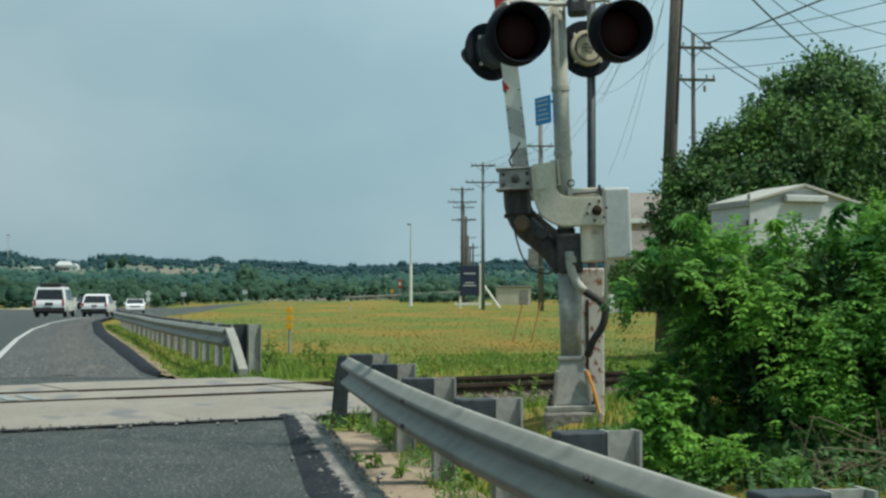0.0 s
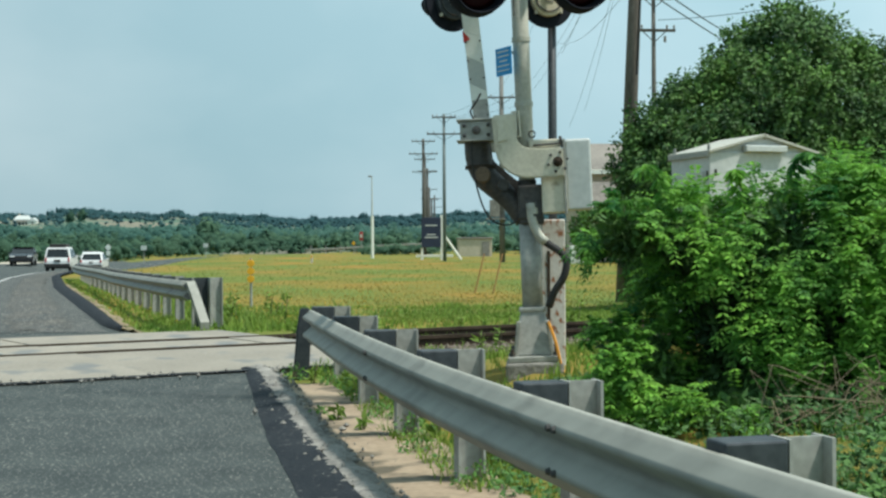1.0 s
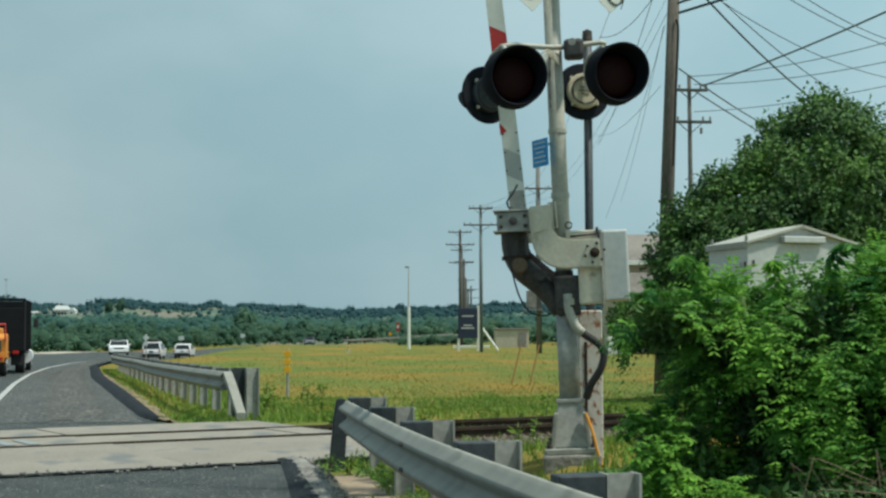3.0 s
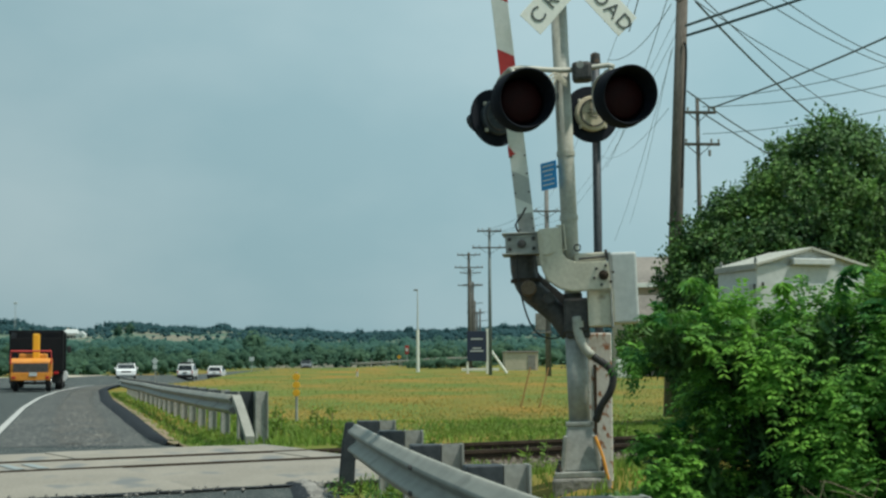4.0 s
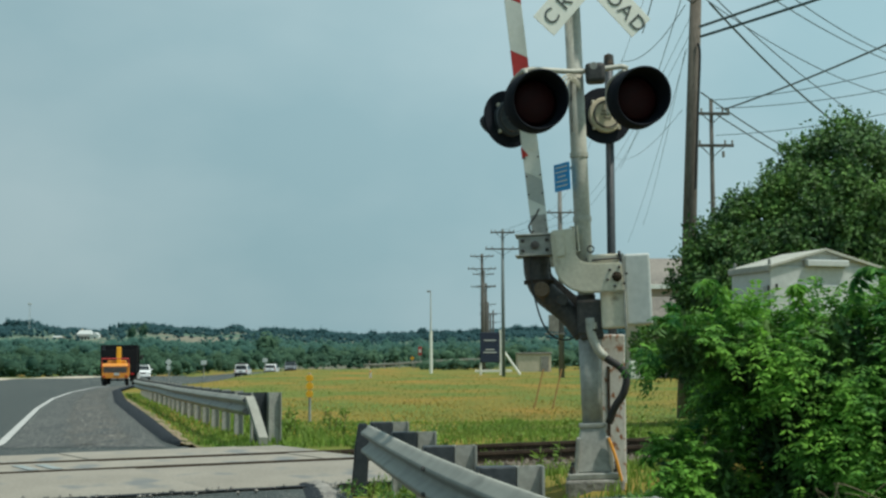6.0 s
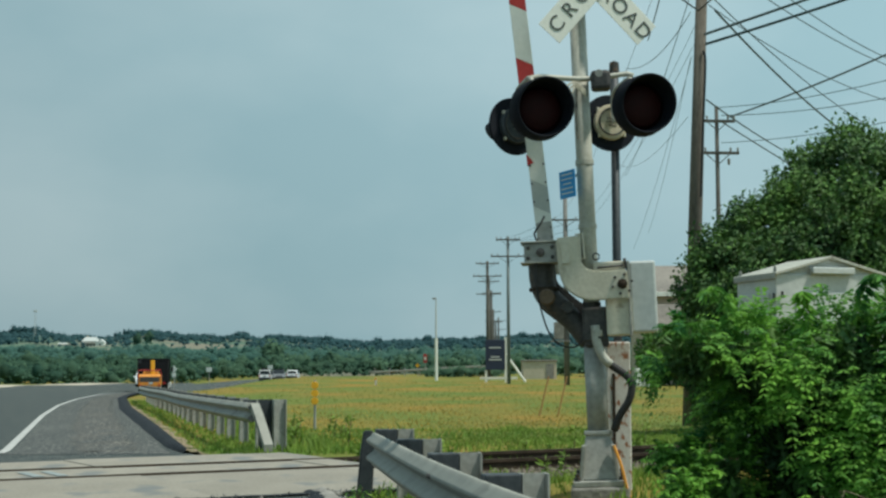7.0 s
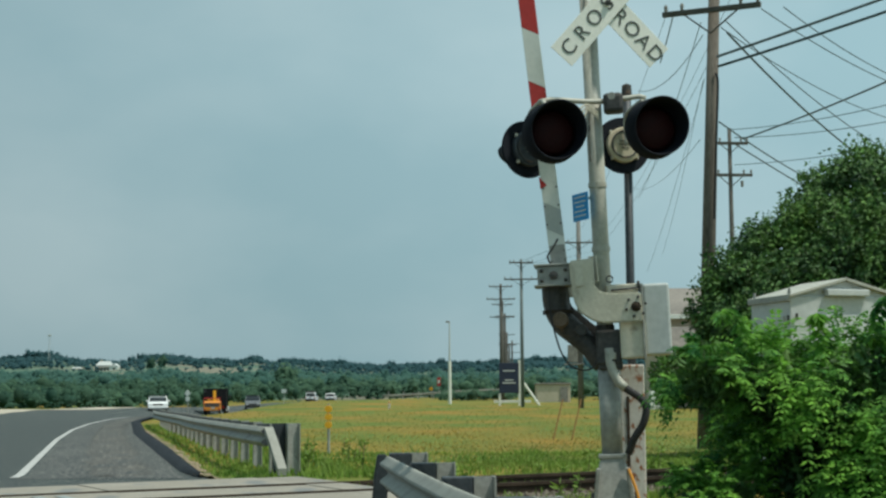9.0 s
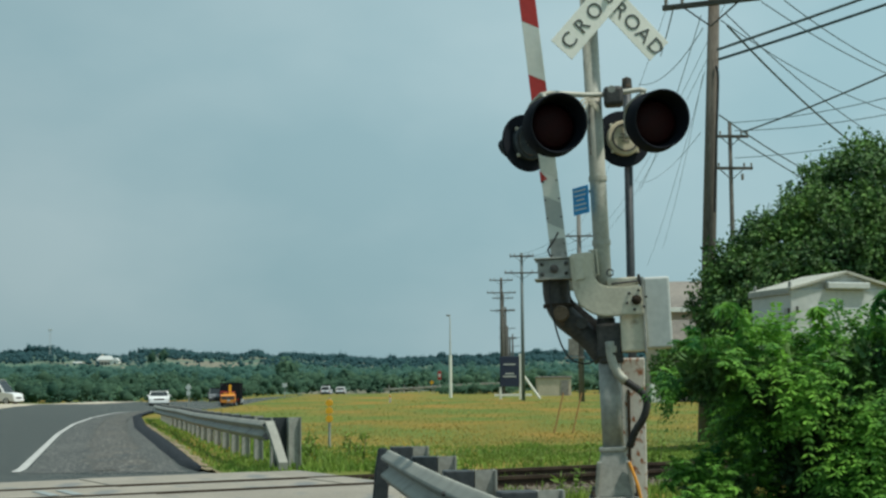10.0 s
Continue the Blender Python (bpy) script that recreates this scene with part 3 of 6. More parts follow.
def guard_post(parent, foot, heading, side, top, blockout=True):
    """Steel post behind a blockout; heading: the beam's direction in plan."""
    turn = Matrix.Rotation(heading, 4, "Z")
    out = turn @ Vector((0, -side, 0))
    h = top + 0.25
    part("post", h_section(0.15, 0.12, h), M_POST, parent, m=Matrix.Translation(Vector((foot.x, foot.y, top - h / 2 + foot.z)) + out * 0.285) @ turn)
    if blockout:
        part("blockout", box(0.13, 0.2, 0.36, (0, 0, 0), 0.008), M_BLOCK, parent, m=Matrix.Translation(Vector((foot.x, foot.y, foot.z + top - 0.18)) + out * 0.105) @ turn)


near_rail = thing("guardrail", "galvanised corrugated steel guardrail on steel posts beside the road", "guardrail", group="guardrails")
NP = [(x, y, 0.55) for y, x in sorted(zip(RAILY, RAILX)) if y < 14]
npath = catmull(NP, 0.5)
w_beam(npath, 1, near_rail)
for y in (13.45, 11.55, 9.65, 7.75, 5.9, 4.1, 2.2, 0.3, -1.6, -3.5, -5.4):
    x = float(np.interp(y, RAILY, RAILX))
    x2 = float(np.interp(y + 0.3, RAILY, RAILX))
    guard_post(near_rail, Vector((x, y, 0)), math.atan2(0.3, x2 - x), 1, 0.735)
# turned-down end plate of the near rail
end_bm = plate(((-0.13, -0.14), (0.03, -0.14), (0.07, 0.56), (0.05, 0.70), (-0.04, 0.70), (-0.07, 0.5)), 0.09, 0.012)
part("end_post", end_bm, M_BLOCK, near_rail, "dark bent steel end post", m=pose(-0.98, 13.98, 0.0, 0, 0, 8))
# lapped joints with bolts
for y in (5.2, 9.0):
    x, x2 = float(np.interp(y, RAILY, RAILX)), float(np.interp(y + 0.3, RAILY, RAILX))
    hd = math.atan2(0.3, x2 - x)
    for k in range(2):
        for z in (0.47, 0.63):
            c = Vector((x, y, z)) + Matrix.Rotation(hd, 3, "Z") @ Vector((0.06 * k, 0.09, 0))
            part("bolt", lathe(((0.0, 0.006), (0.012, 0.004), (0.016, -0.01)), 8, "y"), M_DARKIRON, near_rail, m=Matrix.Translation(c) @ Matrix.Rotation(hd, 4, "Z"))

far_rail = thing("guardrail", "weathered corrugated steel guardrail with a turned-down end beyond the crossing", "guardrail", group="guardrails")
FAR = [(-3.35, 22.3, 0.62), (-4.35, 25.6, 0.60), (-5.95, 31.3, 0.56), (-7.4, 36.5, 0.53), (-9.0, 42.5, 0.51), (-10.9, 49, 0.49), (-12.9, 56.5, 0.46), (-13.9, 61, 0.44)]
fpath = catmull(FAR, 0.5)
w_beam(fpath, 1, far_rail)
FYS, FXS, FZS = [p[1] for p in FAR], [p[0] for p in FAR], [p[2] for p in FAR]
y = 23.3
while y < 60:
    x, x2 = float(np.interp(y, FYS, FXS)), float(np.interp(y + 0.5, FYS, FXS))
    guard_post(far_rail, Vector((x, y, float(np.interp(y, FYS, FZS)) - 0.55)), math.atan2(0.5, x2 - x), 1, 0.74)
    y += 1.84
slope = catmull([(-3.35, 22.3, 0.62), (-3.22, 21.95, 0.42), (-3.02, 21.5, 0.02)], 0.12)
bm = bmesh.new()
prev = None
for p in slope:
    row = [bm.verts.new(p + Vector((-0.03, 0, 0.155))), bm.verts.new(p + Vector((0.10, 0.03, 0.155))), bm.verts.new(p + Vector((0.10, 0.03, 0.05))), bm.verts.new(p + Vector((-0.03, 0, 0.05)))]
    if prev:
        for k in range(4):
            bm.faces.new((prev[k], prev[(k + 1) % 4], row[(k + 1) % 4], row[k]))
    else:
        bm.faces.new(row)
    prev = row
bm.faces.new(prev[::-1])
bmesh.ops.recalc_face_normals(bm, faces=bm.faces[:])
part("sloped_end", bm, M_STEEL, far_rail, "sloped galvanised end strut")
part("end_post", h_section(0.2, 0.16, 1.0), M_POST, far_rail, m=pose(-2.97, 22.6, 0.32, 0, 0, -70))
part("end_post", h_section(0.2, 0.16, 1.0), M_BLOCK, far_rail, m=pose(-3.2, 22.7, 0.32, 0, 0, -70))


# ---- the crossing signal ----
SIG = Matrix.Translation((1.04, 11.5, 0.33)) @ Matrix.Rotation(radians(-5), 4, "Z") @ Matrix.Rotation(radians(-2.1), 4, "Y")
signal = thing("crossing_signal", "grey crossing signal mast with lamps, crossbuck and raised gate arm", "railway signal", SIG)
FACE = Matrix.Rotation(radians(19), 4, "Z")       # the lamps and signs face down the road


def bent(pts, n=5):
    return catmull([Vector(p) for p in pts], 0.03)


part("mast", tube(((0, 0, 0.38), (0, 0, 4.45)), 0.066, 24), M_MAST, signal, "aluminium-painted steel pipe", smooth=True)
part("lower_mast", tube(((0.005, 0, 0.40), (0.005, 0, 1.14)), 0.084, 24), M_POST, signal, "thicker grey steel pipe foot", smooth=True)
part("mast_cap", lathe(((0.0, 4.53), (0.05, 4.51), (0.07, 4.45), (0.07, 4.42)), 20, "z"), M_MAST, signal)
bm = box(0.34, 0.34, 0.36, (0, 0, 0.27), 0.015, taper=(0.55, 0.55))
box(0.215, 0.215, 0.035, (0, 0, 0.455), 0.008, bm)
box(0.42, 0.42, 0.05, (0, 0, 0.065), 0.01, bm)
for sx in (-1, 1):
    box(0.035, 0.05, 0.30, (sx * 0.13, -0.165, 0.22), 0.008, bm, turn=Matrix.Rotation(radians(-sx * 7), 3, "Y"))
part("mast_base", bm, M_POST, signal, "flared cast-metal base")
for sx in (-1, 1):
    for sy in (-1, 1):
        part("anchor_bolt", lathe(((0.0, 0.16), (0.018, 0.15), (0.018, 0.12), (0.03, 0.12), (0.03, 0.09)), 8, "z", (sx * 0.17, sy * 0.17, 0)), M_DARKIRON, signal)
part("mast_foundation", box(0.46, 0.46, 0.42, (0.0, 0, -0.17), 0.02), M_KERB, signal, "weathered concrete foundation block")
for w in (1.15, 1.47, 2.1, 2.62):
    part("clamp", lathe(((0.066, w - 0.02), (0.074, w - 0.02), (0.074, w + 0.02), (0.066, w + 0.02)), 20, "z", closed=True), M_MAST if w > 1.6 else M_DARKIRON, signal)

# gate mechanism
cream = plate(((-0.258, 2.0), (-0.077, 2.013), (-0.072, 1.833), (-0.055, 1.785), (-0.02, 1.75), (0.03, 1.735), (0.09, 1.729), (0.29, 1.729), (0.303, 1.498), (0.05, 1.495), (-0.03, 1.500),
               (-0.10, 1.522), (-0.16, 1.562), (-0.205, 1.615), (-0.232, 1.68), (-0.245, 1.77)), 0.055, 0.012)
part("front_arm_support", cream, M_CREAM, signal, "cream cast gate arm support", m=pose(0, -0.2, 0))
part("support_rib", plate(((-0.225, 1.97), (-0.15, 1.975), (-0.145, 1.80), (-0.215, 1.79)), 0.02, 0.004), M_CREAM, signal, m=pose(0, -0.235, 0))
part("pull_handle", tube(((-0.105, -0.21, 2.02), (-0.045, -0.21, 2.03), (-0.035, -0.21, 1.83), (-0.09, -0.21, 1.825)), 0.008, 6), M_CREAM, signal, "thin pale metal handle")
part("support_flange", box(0.022, 0.16, 0.25, (-0.075, -0.13, 1.90), 0.006), M_CREAM, signal)
# the rear support and gusset have their shade put into a dark iron colour
dark = plate(((-0.493, 1.81), (-0.28, 1.81), (-0.27, 1.674), (-0.212, 1.615), (-0.077, 1.493), (0.0, 1.47), (0.0, 1.109), (-0.077, 1.163), (-0.235, 1.312), (-0.394, 1.448), (-0.45, 1.54), (-0.475, 1.64)), 0.05, 0.012)
rear = part("rear_arm_support", tube(bent(((-0.385, 0.05, 1.83), (-0.385, 0.05, 1.68), (-0.345, 0.05, 1.555), (-0.235, 0.05, 1.44), (-0.12, 0.05, 1.31), (-0.03, 0.05, 1.17))), [0.108 - 0.0012 * k for k in range(len(bent(((-0.385, 0.05, 1.83), (-0.385, 0.05, 1.68), (-0.345, 0.05, 1.555), (-0.235, 0.05, 1.44), (-0.12, 0.05, 1.31), (-0.03, 0.05, 1.17)))))], 16), M_DARKIRON, signal, "rear gate arm support, its shade painted as dark iron", smooth=True)
part("gusset", dark, M_DARKIRON, rear, m=pose(0, 0.16, 0))
part("collar", lathe(((0.1, 1.60), (0.122, 1.60), (0.122, 1.63), (0.1, 1.63)), 20, "z", (-0.372, 0.05, 0), closed=True), M_RUSTY, rear)
part("support_boss", lathe(((0.0, -0.05), (0.055, -0.05), (0.065, -0.02), (0.065, 0.1)), 18, "y", (-0.35, -0.07, 1.545)), M_TWIG, signal, "rust-brown round boss")
part("support_boss", lathe(((0.0, -0.04), (0.045, -0.04), (0.05, 0.1)), 18, "y", (-0.19, -0.05, 1.46)), M_DARKIRON, signal)
bm = box(0.26, 0.27, 0.15, (-0.385, 0.0, 1.90), 0.006)
box(0.33, 0.31, 0.014, (-0.375, 0.0, 1.985), 0.003, bm)
box(0.31, 0.30, 0.012, (-0.39, 0.0, 1.822), 0.003, bm)
part("arm_bracket", bm, M_POST, signal, "grey folded-steel gate arm bracket")
for x, z in ((-0.48, 1.94), (-0.48, 1.86), (-0.29, 1.94), (-0.29, 1.86), (-0.385, 1.90)):
    part("bracket_bolt", lathe(((0.0, -0.018), (0.014 if x != -0.385 else 0.034, -0.014), (0.016 if x != -0.385 else 0.036, 0.0)), 8, "y", (x, -0.136, z)), M_DARKIRON, signal)
for k in range(6):
    a = radians(60 * k + 15)
    part("hub_bolt", lathe(((0.0, -0.016), (0.011, -0.013), (0.013, 0.0)), 6, "y", (0.249 + 0.077 * math.cos(a), -0.228, 1.615 + 0.077 * math.sin(a))), M_DARKIRON, signal)
part("hub_nut", lathe(((0.0, -0.05), (0.022, -0.045), (0.026, -0.02), (0.04, -0.018), (0.042, 0.0)), 8, "y", (0.249, -0.228, 1.615)), M_RUSTY, signal, "rusty hub nut")
mech = part("mechanism_case", box(0.20, 0.24, 0.30, (0.212, -0.02, 1.365), 0.012), M_CREAM, signal, "pale grey gate mechanism case")
part("case_lid", box(0.25, 0.22, 0.075, (0.15, -0.03, 1.765), 0.012), M_CREAM, mech)
part("lid_ring", tube([(0.055 + 0.026 * math.cos(a * 0.6), -0.15, 1.845 + 0.026 * math.sin(a * 0.6)) for a in range(11)], 0.006, 6), M_DARKIRON, mech)
part("latch_bar", tube(((0.06, -0.165, 1.755), (0.27, -0.165, 1.765)), 0.008, 8), M_DARKIRON, mech)
part("lid_hinge", tube(((0.275, -0.15, 1.82), (0.29, -0.15, 1.73)), 0.012, 8), M_DARKIRON, mech)
part("case_edge", box(0.016, 0.27, 0.60, (0.302, -0.03, 1.50), 0.003), M_POST, mech)
part("mechanism_cover", box(0.205, 0.34, 0.565, (0.412, 0.06, 1.515), 0.018), M_CASE, signal, "pale grey sheet-metal mechanism cover")
part("mast_clamp", box(0.20, 0.22, 0.28, (0.02, 0.0, 1.31), 0.02), M_DARKIRON, signal, "dark iron mast clamp")
part("lower_clamp", box(0.19, 0.2, 0.07, (0.03, 0.0, 1.165), 0.02), M_DARKIRON, signal)
part("conduit", tube(bent(((0.03, -0.12, 1.24), (0.035, -0.13, 1.14), (0.07, -0.13, 1.05), (0.15, -0.13, 0.97), (0.245, -0.13, 0.90), (0.285, -0.13, 0.82), (0.255, -0.13, 0.70), (0.18, -0.12, 0.59), (0.13, -0.1, 0.47))), 0.03, 10), M_RUBBER, signal, "black flexible conduit", smooth=True)
part("conduit_elbow", tube(bent(((0.02, -0.11, 1.30), (0.028, -0.125, 1.17), (0.075, -0.135, 1.045), (0.13, -0.135, 0.985))), 0.036, 10), M_MAST, signal, "grey metal conduit elbow", smooth=True)
part("conduit_nut", lathe(((0.0, 1.27), (0.045, 1.265), (0.045, 1.215), (0.0, 1.21)), 8, "z", (0.03, -0.115, 0)), M_MAST, signal)
part("loop_cable", tube(bent(((-0.40, -0.1, 1.96), (-0.43, -0.12, 1.70), (-0.40, -0.12, 1.45), (-0.34, -0.12, 1.25), (-0.25, -0.12, 1.155), (-0.12, -0.1, 1.15), (-0.03, -0.1, 1.30))), 0.007, 6), M_RUBBER, signal, "thin black looping cable")
part("arm_cable", tube(bent(((-0.40, -0.03, 1.99), (-0.43, -0.05, 2.06), (-0.38, -0.05, 2.13), (-0.34, -0.04, 2.2))), 0.008, 6), M_RUBBER, signal)
part("orange_cable", tube(bent(((0.12, -0.2, 0.36), (0.17, -0.22, 0.20), (0.20, -0.22, 0.05), (0.24, -0.2, -0.12))), 0.012, 6), M_ORANGE, signal, "orange plastic cable conduit")

# gate arm with slanted stripes
arm = part("gate_arm", box(0.10, 0.03, 0.75, (0, 0, 0.3), 0.006), M_POST, signal, "white and red striped gate arm", m=Matrix.Translation((-0.337, 0.05, 1.93)) @ Matrix.Rotation(radians(-4.1), 4, "Y"))
M_FADED = mat("faded_sheeting", (0.40, 0.42, 0.40), (0.48, 0.50, 0.47), 0.6, fine=30, coarse=4, bump=0.02)
EDGES = ((0.06, 0.33, M_WHITE), (0.33, 0.55, M_FADED), (0.55, 0.76, M_WHITE), (0.76, 1.14, M_WHITE), (1.14, 1.56, M_RED), (1.56, 2.01, M_WHITE), (2.01, 2.42, M_RED), (2.42, 2.74, M_WHITE), (2.74, 3.08, M_RED), (3.08, 3.48, M_WHITE), (3.48, 3.88, M_RED), (3.88, 4.3, M_WHITE))
for i, (a, b, m_) in enumerate(EDGES):
    sk = 0.0 if i == 0 else 0.04
    sk2 = 0.04
    part("stripe", plate(((-0.067, a + sk), (0.067, a - sk), (0.067, b - sk2), (-0.067, b + sk2)), 0.045, 0.003), m_, arm, "red stripe" if m_ is M_RED else "faded grey stripe" if m_ is M_FADED else "white stripe")
part("stripe", plate(((-0.075, 0.70), (-0.02, 0.72), (-0.075, 0.80)), 0.052), M_RED, arm, "red stripe corner")
part("arm_sleeve", box(0.125, 0.06, 0.22, (0.0, 0, 0.12), 0.008), M_POST, arm)
for z in (0.10, 0.18, 0.40, 0.55, 0.70):
    for x in (-0.055, 0.055):
        part("arm_bolt", lathe(((0.0, -0.006), (0.008, -0.004), (0.009, 0.0)), 6, "y", (x, -0.026, z)), M_DARKIRON, arm)

# lamps
LAMP_Z = {-0.475: 2.978, 0.365: 3.008}


def flasher(front, lx):
    """One lamp: background disc, deep hood and lens in front, round case behind."""
    s = -1 if front else 1
    base = FACE @ Matrix.Translation((lx, s * 0.36, LAMP_Z[lx])) @ (Matrix() if front else Matrix.Rotation(math.pi + (radians(17) if lx < 0 else 0.0), 4, "Z"))
    lamp = part("lamp", lathe(((0.0, 0.012), (0.233, 0.012), (0.241, 0.0), (0.233, -0.008), (0.16, -0.012), (0.0, -0.012)), 48, "y"), M_BLACK, signal, "black round crossing lamp", m=base @ Matrix.Rotation(radians(2), 4, "X"))
    ln = 0.24 if front else 0.34
    r0, r1 = (0.240, 0.228) if front else (0.17, 0.10)
    bm = bmesh.new()
    n, rings = 56, []
    for k in range(n):
        a = 2 * math.pi * k / n
        far = ln * (0.80 + 0.20 * math.sin(a))        # a little longer on top
        rings.append([bm.verts.new((math.cos(a) * r, y, math.sin(a) * r)) for r, y in ((r0, -0.008), (r1, -far), (r1 - 0.012, -far - 0.002), (r1 - 0.018, -far + 0.01), (r0 - 0.05, -0.014))])
    for k in range(n):
        a, b = rings[k], rings[(k + 1) % n]
        for j in range(4):
            bm.faces.new((a[j], a[j + 1], b[j + 1], b[j]))
    bmesh.ops.recalc_face_normals(bm, faces=bm.faces[:])
    part("hood", bm, M_BLACK, lamp, "black tubular lamp hood", smooth=True)
    part("lens", lathe(((0.0, -0.055), (0.08, -0.050), (0.15, -0.036), (0.185, -0.014)), 32, "y"), M_LENS, lamp, "unlit dark red lens", smooth=True)
    part("case", lathe(((0.150, 0.012), (0.150, 0.045), (0.142, 0.055), (0.0, 0.062)), 32, "y"), M_TAN if front or lx > 0 else M_BLOCK, lamp, "tan round lamp case" if front or lx > 0 else "dark grey round lamp case")
    part("case_ring", lathe(((0.105, 0.0585), (0.118, 0.058), (0.118, 0.066), (0.105, 0.066)), 32, "y", closed=True), M_DARKIRON, lamp)
    for z, w in ((0.03, 0.09), (0.0, 0.11), (-0.03, 0.07)):
        part("text_bar", box(w, 0.004, 0.010, (0.0, 0.0635, z)), M_KERB, lamp)
    for k in range(4):
        a = radians(45 + 90 * k)
        part("clip", box(0.02, 0.03, 0.03, (0.155 * math.cos(a), 0.03, 0.155 * math.sin(a)), 0.004), M_CREAM, lamp)
    part("hood_screw", lathe(((0.0, 0.248), (0.008, 0.246), (0.009, 0.232)), 6, "z", (0.0, -0.05, 0)), M_CREAM, lamp)
    return lamp


for lx in (-0.475, 0.365):
    flasher(True, lx)
    flasher(False, lx)
ARMZ = 3.285
part("lamp_crossarm", tube([FACE @ Vector(p) for p in bent(((-0.475, -0.13, ARMZ - 0.02), (-0.40, -0.12, ARMZ + 0.01), (0.0, -0.10, ARMZ), (0.36, -0.12, ARMZ + 0.04), (0.40, -0.14, ARMZ + 0.02)))], 0.022, 10), M_MAST, signal, "grey pipe crossarm", smooth=True)
for lx in (-0.475, 0.365):
    for sy in (-1, 1):
        part("lamp_bracket", tube([FACE @ Vector(p) for p in bent(((lx, -0.12, ARMZ), (lx, sy * 0.2, ARMZ - 0.03), (lx, sy * 0.27, ARMZ - 0.12), (lx, sy * 0.26, 2.99)))], 0.018, 8), M_MAST, signal, smooth=True)
part("junction_box", box(0.16, 0.15, 0.16, FACE @ Vector((0.13, -0.12, ARMZ - 0.02)), 0.03), M_DARKIRON, signal, "dark iron junction box")
part("junction_lug", lathe(((0.0, -0.05), (0.03, -0.05), (0.035, -0.03), (0.035, 0.05)), 14, "y", FACE @ Vector((0.11, -0.14, ARMZ + 0.03))), M_POST, signal)
for k in range(3):
    part("lamp_wire", tube(bent([FACE @ Vector(p) for p in ((-0.28, -0.10, ARMZ - 0.03), (-0.2 + 0.03 * k, -0.14, ARMZ - 0.09 - 0.03 * k), (-0.10, -0.13, ARMZ - 0.03 - 0.02 * k), (0.0, -0.12, ARMZ - 0.10 - 0.02 * k))]), 0.008, 6), M_CREAM, signal)
part("bell_wire", tube(bent([FACE @ Vector(p) for p in ((-0.06, -0.08, ARMZ - 0.05), (-0.075, -0.08, 3.0), (-0.07, -0.07, 2.8))]), 0.009, 6), M_KERB, signal)

# crossbuck
for i, (word, ang) in enumerate((("RAILROAD", -47), ("CROSSING", 47))):
    m = FACE @ Matrix.Translation((0.10, -0.19 - 0.02 * i, 4.07)) @ Matrix.Rotation(radians(-ang), 4, "Y")
    blade = part("crossbuck_blade", box(1.22, 0.006, 0.228, (0, 0, 0), 0.002), M_WHITE, signal, "white crossbuck blade with black letters", m=m)
    for k, ch in enumerate(word):
        pos = (-0.505 + 0.166 * k if k < 4 else 0.13 + 0.13 * (k - 4)) if word[0] == "C" else (-0.56 + 0.137 * k if k < 4 else 0.15 + 0.137 * (k - 4))
        text_mesh("letter", ch, 0.172, M_INK, blade, Matrix.Translation((pos, -0.006, 0)) @ Matrix.Rotation(radians(90), 4, "X"))
part("crossbuck_bolt", lathe(((0.0, -0.03), (0.025, -0.025), (0.028, 0.0)), 8, "y", FACE @ Vector((0.10, -0.22, 4.07))), M_DARKIRON, signal)
part("crossbuck_bracket", box(0.05, 0.16, 0.05, FACE @ Vector((0.06, -0.10, 4.07)), 0.005), M_MAST, signal)
sign = part("notice_plate", box(0.235, 0.006, 0.222, (0, 0, 0), 0.002), M_BLUE, signal, "small blue notice plate with white lines", m=pose(-0.145, 0.0, 2.452, 0, 0, -57))
for k in range(5):
    part("text_bar", box(0.17 if k != 2 else 0.12, 0.003, 0.009, (0.0, -0.005, 0.080 - 0.038 * k)), M_WHITE, sign)
part("plate_bracket", box(0.1, 0.02, 0.02, (-0.06, 0.0, 2.52), 0.002), M_MAST, signal)

# dark post and rusted housing behind the mast
post = thing("steel_post", "dark steel pipe post with a rusted white cabinet at its foot", "post", pose(1.25, 12.05, 0.3))
part("pipe", tube(((0, 0, -0.1), (0.0, 0, 3.55)), 0.036, 16), M_BLOCK, post, smooth=True)
part("pipe_cap", lathe(((0.0, 3.60), (0.04, 3.58), (0.045, 3.5)), 14, "z"), M_DARKIRON, post)
part("cabinet", box(0.20, 0.16, 1.22, (-0.02, -0.12, 0.6), 0.012), M_RUST, post, "white painted cabinet streaked with rust")
part("cabinet_seam", box(0.024, 0.012, 0.9, (-0.06, -0.203, 0.5), 0.003), M_RUSTY, post)

# ---- signal house ----
hut = thing("signal_bungalow", "pale grey metal signal equipment house with low gabled roof", "equipment hut", pose(3.205, 15.0, 0.22, 0, 0, 18.0))
W, L, HE, HP = 1.33, 0.86, 2.05, 2.23
part("body", box(W - 0.02, L - 0.03, HE, (W / 2, L / 2, HE / 2), 0.01), M_CASE, hut)
part("gable", plate(((0.03, HE), (W - 0.03, HE), (W / 2, HP - 0.01)), L - 0.08), M_CASE, hut, m=pose(0, L / 2, 0))
for s in (0, 1):
    a, b = Vector((W / 2, 0, HP)), Vector((0 if s == 0 else W, 0, HE))
    d = b - a
    ang = math.atan2(d.z, d.x)
    part("roof_sheet", box(d.length + 0.02, L + 0.05, 0.03, (d.length / 2, 0, 0), 0.004), M_MAST, hut, m=Matrix.Translation((W / 2, L / 2, HP)) @ Matrix.Rotation(-ang, 4, "Y"))
